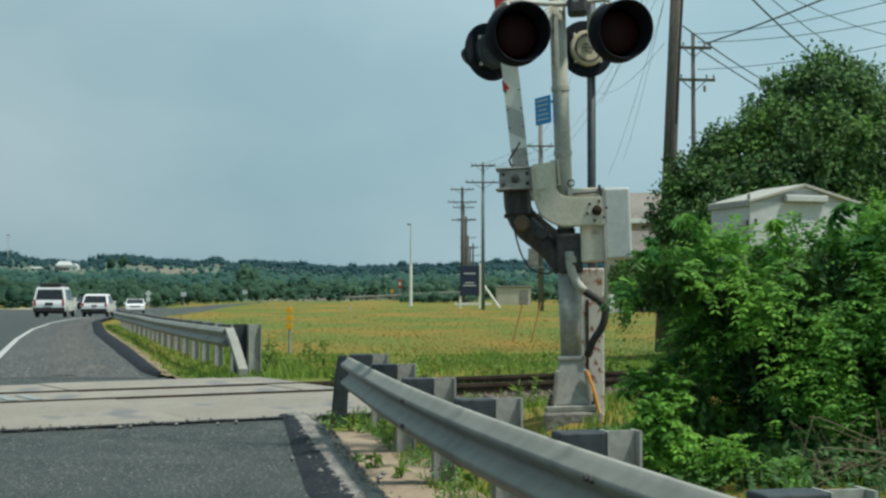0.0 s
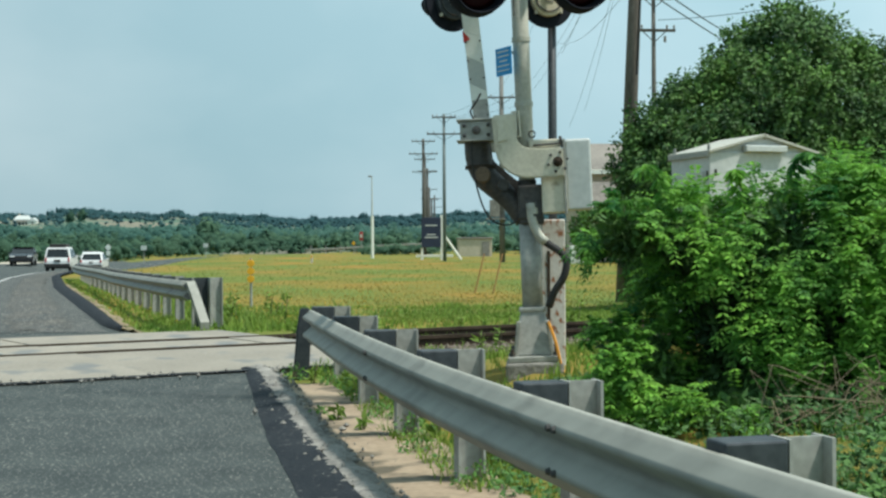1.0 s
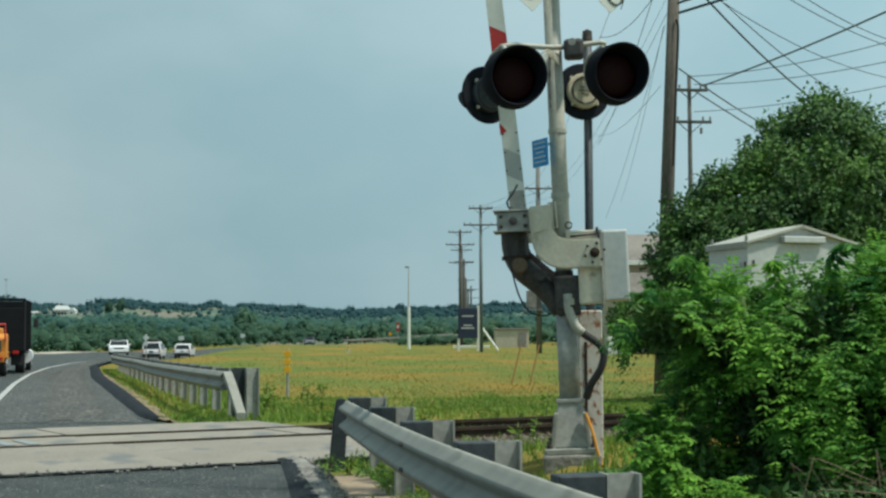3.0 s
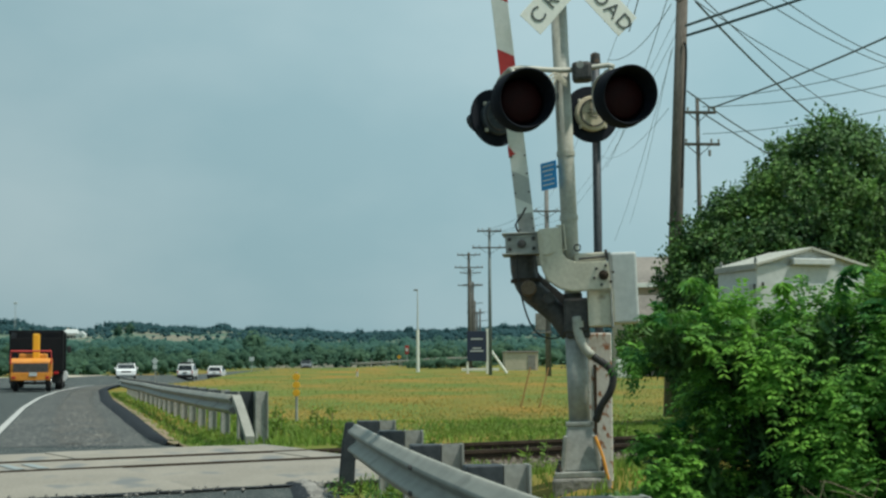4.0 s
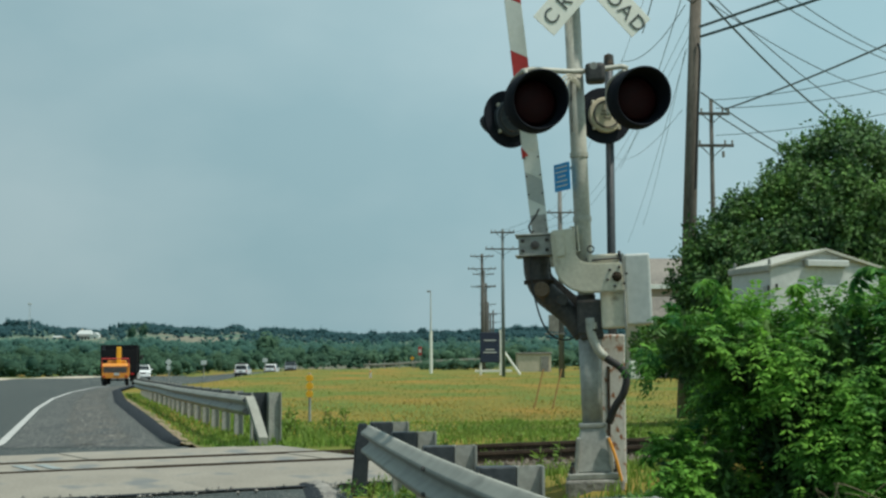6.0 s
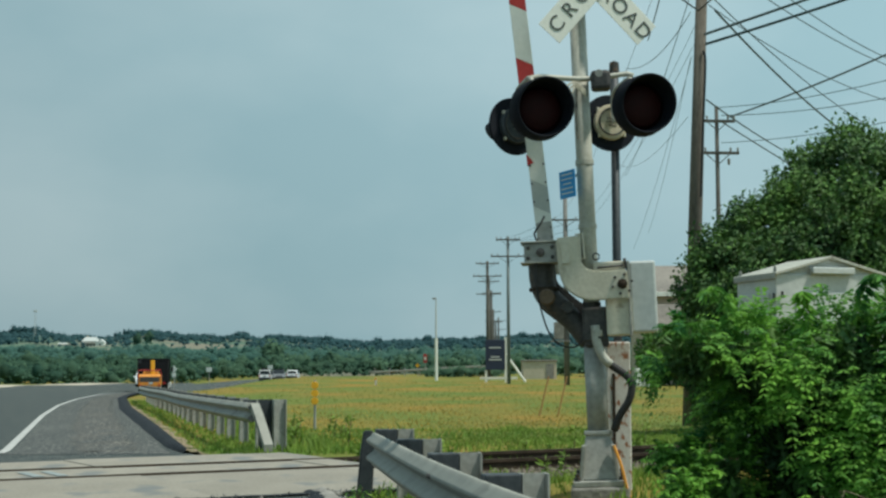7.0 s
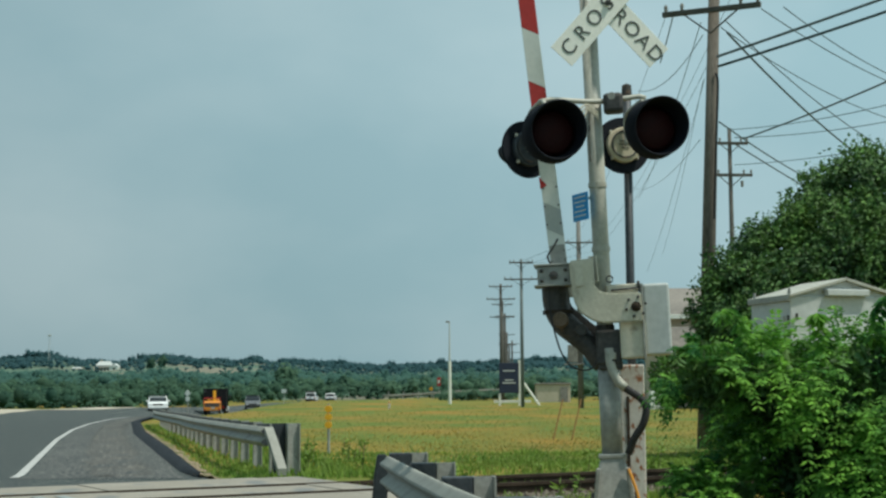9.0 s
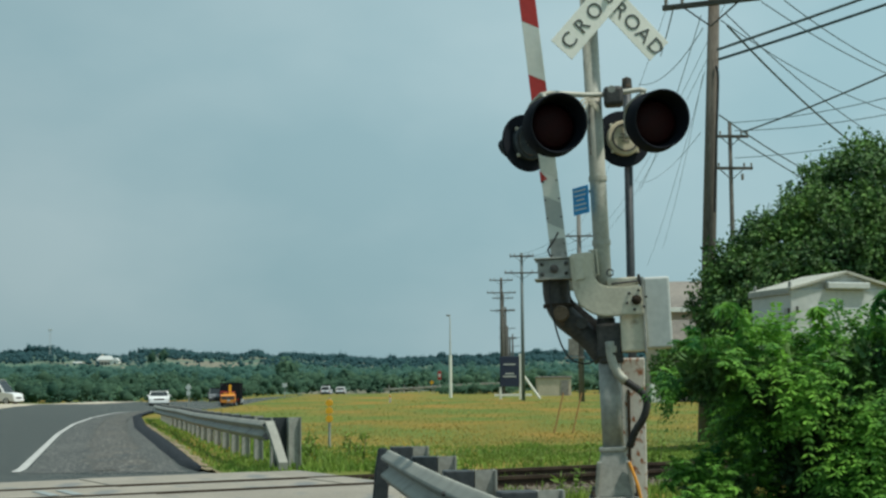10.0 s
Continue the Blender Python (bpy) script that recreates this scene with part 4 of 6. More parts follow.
part("vent_hood", box(0.50, 0.08, 0.07, (W / 2, -0.02, HE + 0.035), 0.01), M_CASE, hut, "pressed metal vent hood")
part("door_panel", box(0.86, 0.02, 1.75, (W / 2, 0.008, 0.98), 0.005), M_CASE, hut)
part("side_panel", box(0.02, 0.6, 1.7, (0.003, L / 2, 1.0), 0.005), M_CASE, hut)
part("side_hinge", box(0.03, 0.03, 0.10, (0.01, 0.05, 1.80), 0.004), M_DARKIRON, hut)
for yy in (0.06, L - 0.06):
    part("lifting_lug", plate(((-0.03, 0), (0.03, 0), (0.02, 0.06), (-0.02, 0.06)), 0.012, 0.002), M_POST, hut, m=pose(0.03, yy, HE + 0.02, 0, 0, 90))
part("door_hinge", box(0.02, 0.03, 0.07, (0.07, -0.012, HE - 0.22), 0.004), M_DARKIRON, hut)
part("eave_trim", box(0.03, L + 0.02, 0.05, (-0.004, L / 2, HE - 0.03), 0.006), M_POST, hut)
part("plinth", box(W + 0.1, L + 0.1, 0.3, (W / 2, L / 2, -0.1), 0.02), M_KERB, hut)


# ---- poles and wires ----
def utility_pole(x, y, top, r, arms, label, turn=0.0, group="utility poles", lean=0.0, wood=M_WOOD):
    p = thing("utility_pole", label, "utility pole", Matrix.Translation((x, y, 0)) @ Matrix.Rotation(radians(lean), 4, "Y") @ Matrix.Rotation(radians(turn), 4, "Z"), group)
    part("pole", tube(((0, 0, -0.3), (0, 0, top * 0.5), (0, 0, top)), (r * 1.12, r, r * 0.8), 14), wood, p, smooth=True)
    for z, w in arms:
        part("crossarm", box(w, 0.10, 0.12, (0, -r - 0.03, z), 0.01), M_WOOD, p)
        for s in (-1, 1):
            part("arm_brace", tube(((0, -r - 0.02, z - 0.55 * min(1, w / 2)), (s * w * 0.28, -r - 0.03, z - 0.04)), 0.02, 6), M_WOOD, p)
        for k in (-0.47, -0.3, 0.3, 0.47):
            part("insulator", lathe(((0.0, z + 0.24), (0.035, z + 0.22), (0.05, z + 0.15), (0.03, z + 0.12), (0.045, z + 0.09), (0.015, z + 0.06)), 8, "z", (k * w, -r - 0.03, 0)), M_KERB, p)
    return p


pole0 = utility_pole(5.03, 33, 11.3, 0.155, ((10.1, 2.4),), "tall brown wooden utility pole with crossarm and cables", -30, lean=2.6, wood=mat("brown_pole", (0.075, 0.064, 0.052), (0.155, 0.138, 0.115), 0.9, fine=30, coarse=3, bump=0.3, stretch=(1, 1, 0.2)))
part("riser_cable", tube(bent([(0.13, -0.12, 8.6), (0.2, -0.16, 8.3), (0.19, -0.16, 7.0), (0.18, -0.15, 5.2)]), 0.03, 6), M_RUBBER, pole0)
pole1 = utility_pole(10.5, 60, 12.25, 0.10, ((11.6, 1.5), (10.25, 1.8)), "slim wooden utility pole with two crossarms", 5)
part("fuse_cutout", lathe(((0.0, 9.75), (0.05, 9.75), (0.06, 9.8), (0.06, 10.0), (0.0, 10.02)), 10, "z", (0.45, -0.15, 0)), M_KERB, pole1)
M_GREYWOOD = mat("silvered_pole", (0.12, 0.125, 0.12), (0.18, 0.18, 0.17), 0.9, fine=20, coarse=2, bump=0.2)
pole2 = utility_pole(7.5, 110, 14.3, 0.20, ((12.6, 2.7), (10.5, 3.1)), "silver-grey wooden utility pole with transformers", 0, wood=M_GREYWOOD)
for sx in (-0.42, 0.42):
    part("transformer", lathe(((0.0, 8.4), (0.28, 8.4), (0.31, 8.55), (0.31, 9.5), (0.0, 9.6)), 14, "z", (sx * 1.4, -0.3, 0)), M_KERB, pole2, "grey can transformer")
bm = box(0.75, 0.5, 1.3, (-0.6, -0.4, 4.1), 0.02)
box(1.5, 0.6, 0.11, (-0.5, -0.4, 3.3), 0.01, bm)
part("switch_cabinet", bm, M_KERB, pole2, "grey switch cabinet and shelf on the pole")
M_PALEPOLE = mat("blue_grey_pole", (0.11, 0.14, 0.145), (0.17, 0.20, 0.20), 0.9, fine=20, coarse=2)
for x, y, top, r, arms in ((3.35, 120, 12.3, 0.14, ((12.0, 2.0), (10.6, 2.9))), (2.15, 160, 13.2, 0.18, ((12.9, 2.6), (11.5, 3.2))), (2.95, 205, 14.2, 0.2, ((13.6, 3.0), (11.8, 3.6))),
                           (3.95, 245, 14.5, 0.22, ((14.0, 3.0),)), (5.2, 300, 13.5, 0.26, ((13.0, 3.4), (11.0, 3.4))), (8.8, 420, 16.0, 0.28, ((15.0, 4.5), (12.5, 4.5))), (7.6, 400, 14.5, 0.28, ((14.0, 4.0),))):
    utility_pole(x, y, top, r, arms, "distant wooden utility pole with crossarms", wood=M_PALEPOLE if y == 120 else M_WOOD)


def wire(a, b, sag, r, parent, n=24):
    """A sagging cable from a to b, kept as a part of the pole that it leaves."""
    a, b = Vector(a), Vector(b)
    pts = [a.lerp(b, k / n) - Vector((0, 0, sag * 4 * (k / n) * (1 - k / n))) for k in range(n + 1)]
    inv = parent.matrix_basis.inverted()
    part("cable", tube([inv @ p for p in pts], r, 5, caps=False), M_WIRE, parent)


# cables: start, end, sag and radius
WIRES0 = (((5.79, 33.0, 9.59), (23.41, 67.32, 10.1), 1.3, 0.026),
          ((5.75, 33.0, 9.88), (21.28, 59.4, 9.81), 1.1, 0.014),
          ((5.64, 33.0, 9.72), (18.36, 48.4, 9.98), 1.0, 0.012),
          ((7.0, 35.0, 10.68), (17.41, 48.2, 10.53), 0.5, 0.014),
          ((7.76, 36.0, 10.99), (16.49, 47.0, 10.66), 0.5, 0.014),
          ((5.55, 33.0, 7.48), (16.79, 59.4, 8.84), 0.4, 0.018),
          ((4.56, 33.0, 10.09), (5.75, 45.0, 11.65), 0.05, 0.016),
          ((5.18, 33.0, 9.84), (8.29, 75.0, 11.32), 0.4, 0.010),
          ((5.24, 33.0, 8.51), (8.65, 75.0, 7.45), 0.3, 0.006),
          ((5.2, 33.0, 8.46), (9.46, 75.0, 8.33), 0.3, 0.006),
          ((5.22, 33.0, 9.54), (5.16, 46.0, 10.96), 0.4, 0.010),
          ((5.11, 33.0, 7.08), (8.01, 75.0, 11.92), 0.5, 0.006))
WIRES1 = (((11.07, 60.0, 11.8), (16.9, 33.6, 12.0), 0.3, 0.036),
          ((10.52, 60.0, 12.2), (19.08, 39.1, 11.74), 0.7, 0.016),
          ((10.72, 60.0, 11.86), (20.09, 43.72, 11.46), 0.6, 0.016),
          ((10.69, 60.0, 10.7), (19.05, 40.2, 10.04), 0.5, 0.014),
          ((10.69, 60.0, 11.61), (32.16, 104.0, 11.28), 0.3, 0.03))
for a, b, sag, r in (((5.50, 32.8, 8.97), (15.0, 28.6, 11.6), 0.05, 0.034), ((5.52, 32.8, 8.74), (14.9, 28.6, 11.3), 0.12, 0.034)):
    wire(a, b, sag, r, pole0)
for a, b, sag, r in WIRES0:
    wire(a, b, sag, r, pole0)
for a, b, sag, r in WIRES1:
    wire(a, b, sag, r, pole1)
for dx, z0, z1 in ((-1.05, 10.3, 12.8), (0.0, 9.0, 11.8), (0.5, 10.3, 12.8)):
    wire((5.4 + dx * 0.86, 33 - dx * 0.5, z0), (7.75 + dx, 110, z1), 1.2, 0.006, pole0)
    wire((7.75 + dx, 110, z1), (3.35 + dx, 120, 11.9), 0.2, 0.012, pole2)

# ---- field furniture ----
mk = thing("marker_post", "yellow reflective marker panels on a thin steel post in the grass", "marker post", pose(-3.33, 31.2, 0))
part("post", tube(((0, 0, -0.2), (0, 0, 1.05)), 0.03, 8), M_POST, mk)
for k in range(3):
    part("panel", lathe(((0.0, -0.012), (0.075, -0.012), (0.08, 0.0), (0.075, 0.008), (0.0, 0.008)), 16, "y", (0, -0.04, 0.60 + 0.17 * k)), M_YELLOW, mk, "round yellow reflector")
part("panel_back", box(0.045, 0.01, 0.5, (0, -0.02, 0.77), 0.003), M_POST, mk)

lamp_post = thing("street_lamp", "tall slim white lighting pole in the field", "street lamp", pose(-3.37, 150, 0))
part("shaft", tube(((0, 0, -0.2), (0, 0, 4.4)), (0.17, 0.16), 12), M_WHITE, lamp_post)
part("upper_shaft", tube(((0, 0, 4.4), (0, 0, 8.5)), (0.10, 0.05), 10), M_CASE, lamp_post)
part("lamp_head", box(0.42, 0.3, 0.16, (-0.18, 0, 8.55), 0.05), M_KERB, lamp_post)

board = thing("sign_board", "dark navy sign board on white posts with a diagonal brace", "sign", pose(2.45, 132, 0))
part("panel", box(1.8, 0.12, 2.75, (0, 0, 2.5), 0.03), M_NAVY, board)
for x in (-0.85, 0.95):
    part("leg", box(0.22, 0.22, 4.2 if x > 0 else 1.2, (x, 0.1, 2.0 if x > 0 else 0.5), 0.02), M_WHITE, board)
part("brace", tube(((0.95, 0.1, 2.6), (2.75, 0.1, 0.0)), 0.13, 6), M_WHITE, board)
part("base_rail", box(3.4, 0.15, 0.22, (0.3, 0.1, 0.35), 0.02), M_WHITE, board)
for z, w in ((3.15, 1.1), (2.3, 0.8), (2.05, 1.2)):
    part("text_bar", box(w, 0.02, 0.12, (0, -0.07, z)), M_CASE, board)

shed = thing("low_building", "low tan building beyond the field", "building", pose(8.35, 172, -0.2))
part("wall", box(3.9, 6, 2.3, (0, 0, 1.1), 0.02), M_WALL, shed)
part("roof", box(4.1, 6.3, 0.2, (0, 0, 2.32), 0.05), M_ROOF, shed)
part("door", box(0.9, 0.1, 1.9, (1.2, -3.03, 0.95), 0.01), M_KERB, shed)
tagged(part("utility_cabinet", box(0.9, 0.8, 1.25, (0, 0, 0.6), 0.05), M_WHITE, m=pose(12.0, 100, 0)), "white metal utility cabinet in the grass", "cabinet")

house = thing("house", "large cream house with brown hipped roof behind the trees", "house", pose(22.05, 115.5, -0.98) @ Matrix.Scale(1.75, 4))
part("wall", box(9.4, 8, 4.5, (0, 0, 2.25), 0.02), M_WALL, house)
bm = box(10.4, 9.0, 1.45, (0, 0, 5.18), taper=(0.80, 0.15))
part("roof", bm, M_ROOF, house)
part("porch_roof", box(10.6, 2.2, 0.9, (0.2, -5.0, 3.5), taper=(0.96, 0.3)), M_ROOF, house)
part("fascia", box(10.5, 9.1, 0.18, (0, 0, 4.42), 0.01), M_WHITE, house)
for x in (-3, 0, 3):
    wdw = part("window", box(1.2, 0.08, 1.3, (x, -4.03, 2.0), 0.01), M_WHITE, house)
    part("pane", box(1.0, 0.04, 1.1, (x, -4.08, 2.0)), M_GLASS, wdw)

hh = thing("hill_house", "white house among trees on the hillside", "house", pose(-252.5, 958, 16.3) @ Matrix.Scale(0.95, 4))
part("wall", box(10, 9, 4.4, (0, 0, 1.9), 0.02), M_WHITE, hh)
part("roof", box(10.8, 10, 2.9, (0, 0, 5.5), taper=(0.7, 0.1)), M_CASE, hh)
part("wing", box(5, 7, 3.6, (7.6, -1, 1.5), 0.02), M_WHITE, hh)
part("wing_roof", box(5.6, 7.8, 2.2, (7.6, -1, 4.3), taper=(0.12, 0.9)), M_CASE, hh)
part("porch_roof", box(9.4, 2.6, 0.4, (-0.6, -5.6, 2.9), taper=(0.96, 0.4)), M_ROOF, hh)
for x, z in ((-3.6, 1.2), (-1.2, 1.2), (1.2, 1.2), (3.4, 1.2), (7.6, 1.4)):
    part("window", box(1.2, 0.1, 1.6, (x, -4.56, z), 0.01), M_GLASS, hh, "dark window")
part("chimney", box(0.9, 0.9, 2.0, (-2.6, 0.8, 7.1), 0.02), M_WALL, hh)
hs_ = thing("hill_house", "small pale roofed house on the hillside", "house", pose(-271.5, 958, 17.0) @ Matrix.Scale(0.75, 4))
part("wall", box(8, 6, 2.0, (0, 0, 0.8), 0.02), M_WALL, hs_)
part("roof", box(8.6, 6.6, 1.2, (0, 0, 2.3), taper=(0.7, 0.1)), M_CASE, hs_)
# pale case grey puts the distance haze into the mast's colour
mastt = thing("radio_mast", "thin lattice radio mast on the far hill", "mast", pose(-303, 1000, 22))
for sx in (-0.6, 0.6):
    part("leg", tube(((sx, 0, 0), (sx * 0.8, 0, 20)), 0.10, 5), M_CASE, mastt)
for k in range(6):
    part("lattice", tube(((-0.55, 0, 3 * k), (0.5, 0, 3 * k + 3)), 0.08, 4), M_CASE, mastt)
part("antenna_head", box(2.6, 0.6, 1.4, (0, 0, 20.2), 0.1), M_CASE, mastt)


def road_sign(x, y, z, h, shape, material, label):
    s = thing("road_sign", label, "road sign", pose(x, y, z, 0, 0, -12), "road signs")
    part("post", tube(((0, 0, -0.5), (0, 0, h)), 0.05, 6), M_POST, s)
    if shape == "diamond":
        part("panel", plate(((0, -0.33), (0.33, 0), (0, 0.33), (-0.33, 0)), 0.03), material, s, m=pose(0, -0.07, h - 0.3))
        if material is M_WHITE:
            part("plate", box(0.4, 0.03, 0.4, (0, -0.07, h - 0.85), 0.01), material, s)
    elif shape == "tall":
        part("panel", box(0.55, 0.03, 1.3, (0, -0.07, h - 0.6), 0.01), material, s)
        part("panel_border", box(0.30, 0.03, 0.5, (0, -0.10, h - 0.6), 0.01), M_WHITE, s, "white centre panel")
    else:
        part("panel", box(0.75, 0.03, 0.55, (0, -0.07, h - 0.28), 0.01), material, s)


road_sign(-28.5, 139, -0.9, 2.5, "diamond", M_WHITE, "pale diamond road sign on a post at the road side")
road_sign(-33.4, 185, -1.0, 2.5, "rect", M_WHITE, "grey road sign on a post near the bend")
road_sign(-29.5, 214, -0.8, 2.6, "rect", M_WHITE, "small white road sign on a post")
road_sign(-7.5, 212, 0, 2.0, "diamond", M_YELLOW, "orange diamond road sign beyond the field")
road_sign(-6.6, 220, 0, 3.4, "tall", M_RED, "narrow red road sign beyond the field")

stake = thing("marker_stake", "short pale marker stake in the meadow", "marker stake", pose(-7.1, 110, land(-7.1, 110)))
part("stake", box(0.16, 0.06, 0.62, (0, 0, 0.25), 0.01), M_RUST, stake)
part("reflector", box(0.12, 0.02, 0.16, (0, -0.04, 0.46), 0.005), M_YELLOW, stake)

M_GUY = mat("brown_plastic", (0.17, 0.09, 0.02), (0.24, 0.13, 0.03), 0.7)

# pale far guardrail along the distant road
fg = thing("guardrail", "pale distant guardrail along the far road", "guardrail", group="guardrails")
w_beam([Vector((-16 + 24 * k / 20, 230, 0.7 + 0.8 * ease(-16, 2, -16 + 24 * k / 20))) for k in range(21)], -1, fg)
for k in range(10):
    part("post", box(0.12, 0.12, 2.0, (-15 + 2.4 * k, 230.2, 0.4)), M_POST, fg)
for gx in (0, 1):
    tagged(part("guy_marker", tube(((0, 0, 0), (0.29, 0.45, 1.06)), 0.024, 6), M_GUY, m=pose(1.90 + 0.50 * gx, 39.0, 0)), "thin slanting brown-orange guy-wire guard in the grass", "guy guard", "guy guards")


# ---- plants ----
def leaf_quad(vs, fs, p, d, n, ln, w):
    """A folded leaf from p along d, with normal n."""
    s = d.cross(n)
    b = len(vs)
    vs += [p, p + d * ln * 0.45 + s * w - n * w * 0.3, p + d * ln, p + d * ln * 0.45 - s * w - n * w * 0.3]
    fs += [(b, b + 1, b + 2), (b, b + 2, b + 3)]


def rnd_dir(r):
    z, a = r.uniform(-1, 1), r.uniform(0, 2 * math.pi)
    q = math.sqrt(1 - z * z)
    return Vector((q * math.cos(a), q * math.sin(a), z))


def in_lobes(p, lobes, k=0.82):
    return any(((p.x - l[0]) / l[3]) ** 2 + ((p.y - l[1]) / l[4]) ** 2 + ((p.z - l[2]) / l[5]) ** 2 < k * k for l in lobes)


def lobe_point(r, lobes, deep=0.15):
    while True:
        l = r.choices(lobes, [q[3] * q[5] for q in lobes])[0]
        d = rnd_dir(r)
        k = 1.0 - deep * r.random() + 0.10 * noise.noise(d * 2.3 + Vector(l[:3]))
        p = Vector((l[0] + d.x * l[3] * k, l[1] + d.y * l[4] * k, l[2] + d.z * l[5] * k))
        if p.z > 0.1 and not in_lobes(p, lobes, 0.80):
            return p, d


def stems(parent, base, tips, r0, material, seed):
    rr = random.Random(seed)
    for t in tips:
        a, b = Vector(base) + Vector((rr.uniform(-0.2, 0.2), rr.uniform(-0.2, 0.2), 0)), Vector(t)
        mid = a.lerp(b, 0.5) + Vector((rr.uniform(-0.15, 0.15), rr.uniform(-0.15, 0.15), 0.15)) * (b - a).length * 0.4
        part("limb", tube(catmull([a, mid, b], 0.2), [r0 * (1 - 0.8 * k / 99) for k in range(len(catmull([a, mid, b], 0.2)))], 7), material, parent, smooth=True)


bm = bmesh.new()
bmesh.ops.create_icosphere(bm, subdivisions=2, radius=1.0)
ICO_V = [v.co.copy() for v in bm.verts]
ICO_F = [[v.index for v in f.verts] for f in bm.faces]
bm.free()


# the bright shrub of feathery compound leaves
rs = random.Random(21)
SHRUB = [(2.42, 8.7, 0.78, 1.05, 0.95, 0.70), (1.36, 8.5, 1.37, 0.24, 0.4, 0.16), (1.74, 8.5, 1.31, 0.28, 0.45, 0.25), (1.36, 8.4, 0.55, 0.32, 0.5, 0.32), (2.75, 8.5, 1.12, 0.75, 0.8, 0.58), (2.14, 8.3, 1.26, 0.28, 0.4, 0.34), (3.5, 8.8, 1.0, 1.0, 0.9, 0.75), (2.05, 8.2, 0.36, 0.60, 0.45, 0.36), (2.9, 8.2, 0.5, 0.9, 0.5, 0.5), (2.15, 7.75, 0.30, 0.75, 0.4, 0.30), (3.0, 7.7, 0.34, 0.8, 0.4, 0.33)]
shrub = thing("shrub", "dense bright green shrub with feathery drooping leaves behind the guardrail", "shrub")
vs, fs = [], []
HOLLOW = Vector((1.62, 7.9, 0.86))
for i in range(800):
    c, out = lobe_point(rs, SHRUB, 0.34)
    if noise.noise(c * 2.6) < -0.22 + 0.2 * max(0.0, 0.95 - c.z) or ((c - HOLLOW).length < 0.36 and i % 3):
        continue
    for j in range(22 if c.x > 1.6 else 17):
        p = c + rnd_dir(rs) * (0.15 if c.x > 1.6 else 0.09) * rs.random()
        d = (out + Vector((0, -0.15, 0.35)) + rnd_dir(rs) * 0.75).normalized()
        ln, n = rs.uniform(0.14, 0.30) * (1.0 if c.x > 1.6 else 0.72), rs.randint(5, 8)
        for k in range(n):
            t = (k + 1) / n
            dd = (d - Vector((0, 0, 0.95 * t))).normalized()
            q = p + d * ln * t - Vector((0, 0, 0.42 * ln * t * t))
            side = dd.cross(Vector((0, 0, 1)))
            side = side.normalized() if side.length > 0.1 else Vector((1, 0, 0))
            up = side.cross(dd).normalized()
            for s in (-1, 1):
                ld = (side * s * 0.9 + dd * 0.5 - Vector((0, 0, 0.35)) + rnd_dir(rs) * 0.2).normalized()
                leaf_quad(vs, fs, q, ld, (up + rnd_dir(rs) * 0.3).normalized(), rs.uniform(0.030, 0.053), rs.uniform(0.0075, 0.012))
data("leaves", vs, fs, M_LEAF, shrub, "bright green pinnate leaves")
# inside shade painted: these filler leaves take the dark tree's colour
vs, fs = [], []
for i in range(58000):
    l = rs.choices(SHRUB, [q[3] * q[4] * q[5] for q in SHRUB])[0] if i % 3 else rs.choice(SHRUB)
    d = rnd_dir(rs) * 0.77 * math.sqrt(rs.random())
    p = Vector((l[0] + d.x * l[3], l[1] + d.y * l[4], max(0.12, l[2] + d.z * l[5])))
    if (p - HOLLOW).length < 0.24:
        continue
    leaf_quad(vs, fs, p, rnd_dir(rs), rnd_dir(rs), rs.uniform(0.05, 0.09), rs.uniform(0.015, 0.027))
data("inner_foliage", vs, fs, M_DARKLEAF, shrub, "darker leaves standing in for the shade inside the shrub")
# long arching shoots above the crown
vs, fs = [], []
for a, b in (((2.55, 8.2, 1.5), (3.05, 8.0, 1.80)), ((1.7, 8.4, 1.4), (1.18, 8.2, 1.52)), ((2.2, 8.2, 1.6), (2.3, 8.0, 1.80)), ((2.9, 8.1, 1.45), (3.4, 7.9, 1.66)), ((1.5, 8.2, 1.55), (1.32, 8.0, 1.72)), ((1.35, 8.2, 0.7), (1.02, 8.2, 0.74)), ((2.6, 8.1, 1.5), (2.62, 7.9, 1.72)), ((1.9, 8.1, 1.5), (1.85, 8.0, 1.70))):
    a, b = Vector(a), Vector(b)
    for k in range(26):
        t = k / 25
        p = a.lerp(b, t) + Vector((0, 0, 0.10 * math.sin(math.pi * t)))
        for s in range(4):
            ld = (Vector((rs.uniform(-1, 1), rs.uniform(-1, 0.5), -0.6)) + (b - a) * 0.4).normalized()
            leaf_quad(vs, fs, p, ld, rnd_dir(rs), rs.uniform(0.06, 0.11), rs.uniform(0.013, 0.02))
data("shoot_foliage", vs, fs, M_LEAF, shrub, "fresh arching green shoots")
stems(shrub, (2.3, 8.9, 0.15), [(1.5, 8.6, 1.3), (2.0, 8.5, 1.4), (2.6, 8.4, 1.4), (3.1, 8.6, 1.2), (1.4, 8.4, 0.7), (2.9, 8.2, 0.8), (3.6, 8.8, 1.1)], 0.03, M_TWIG, 5)
M_DRYTWIG = mat("dry_twig", (0.13, 0.105, 0.065), (0.23, 0.19, 0.12), 0.9)
rt = random.Random(8)
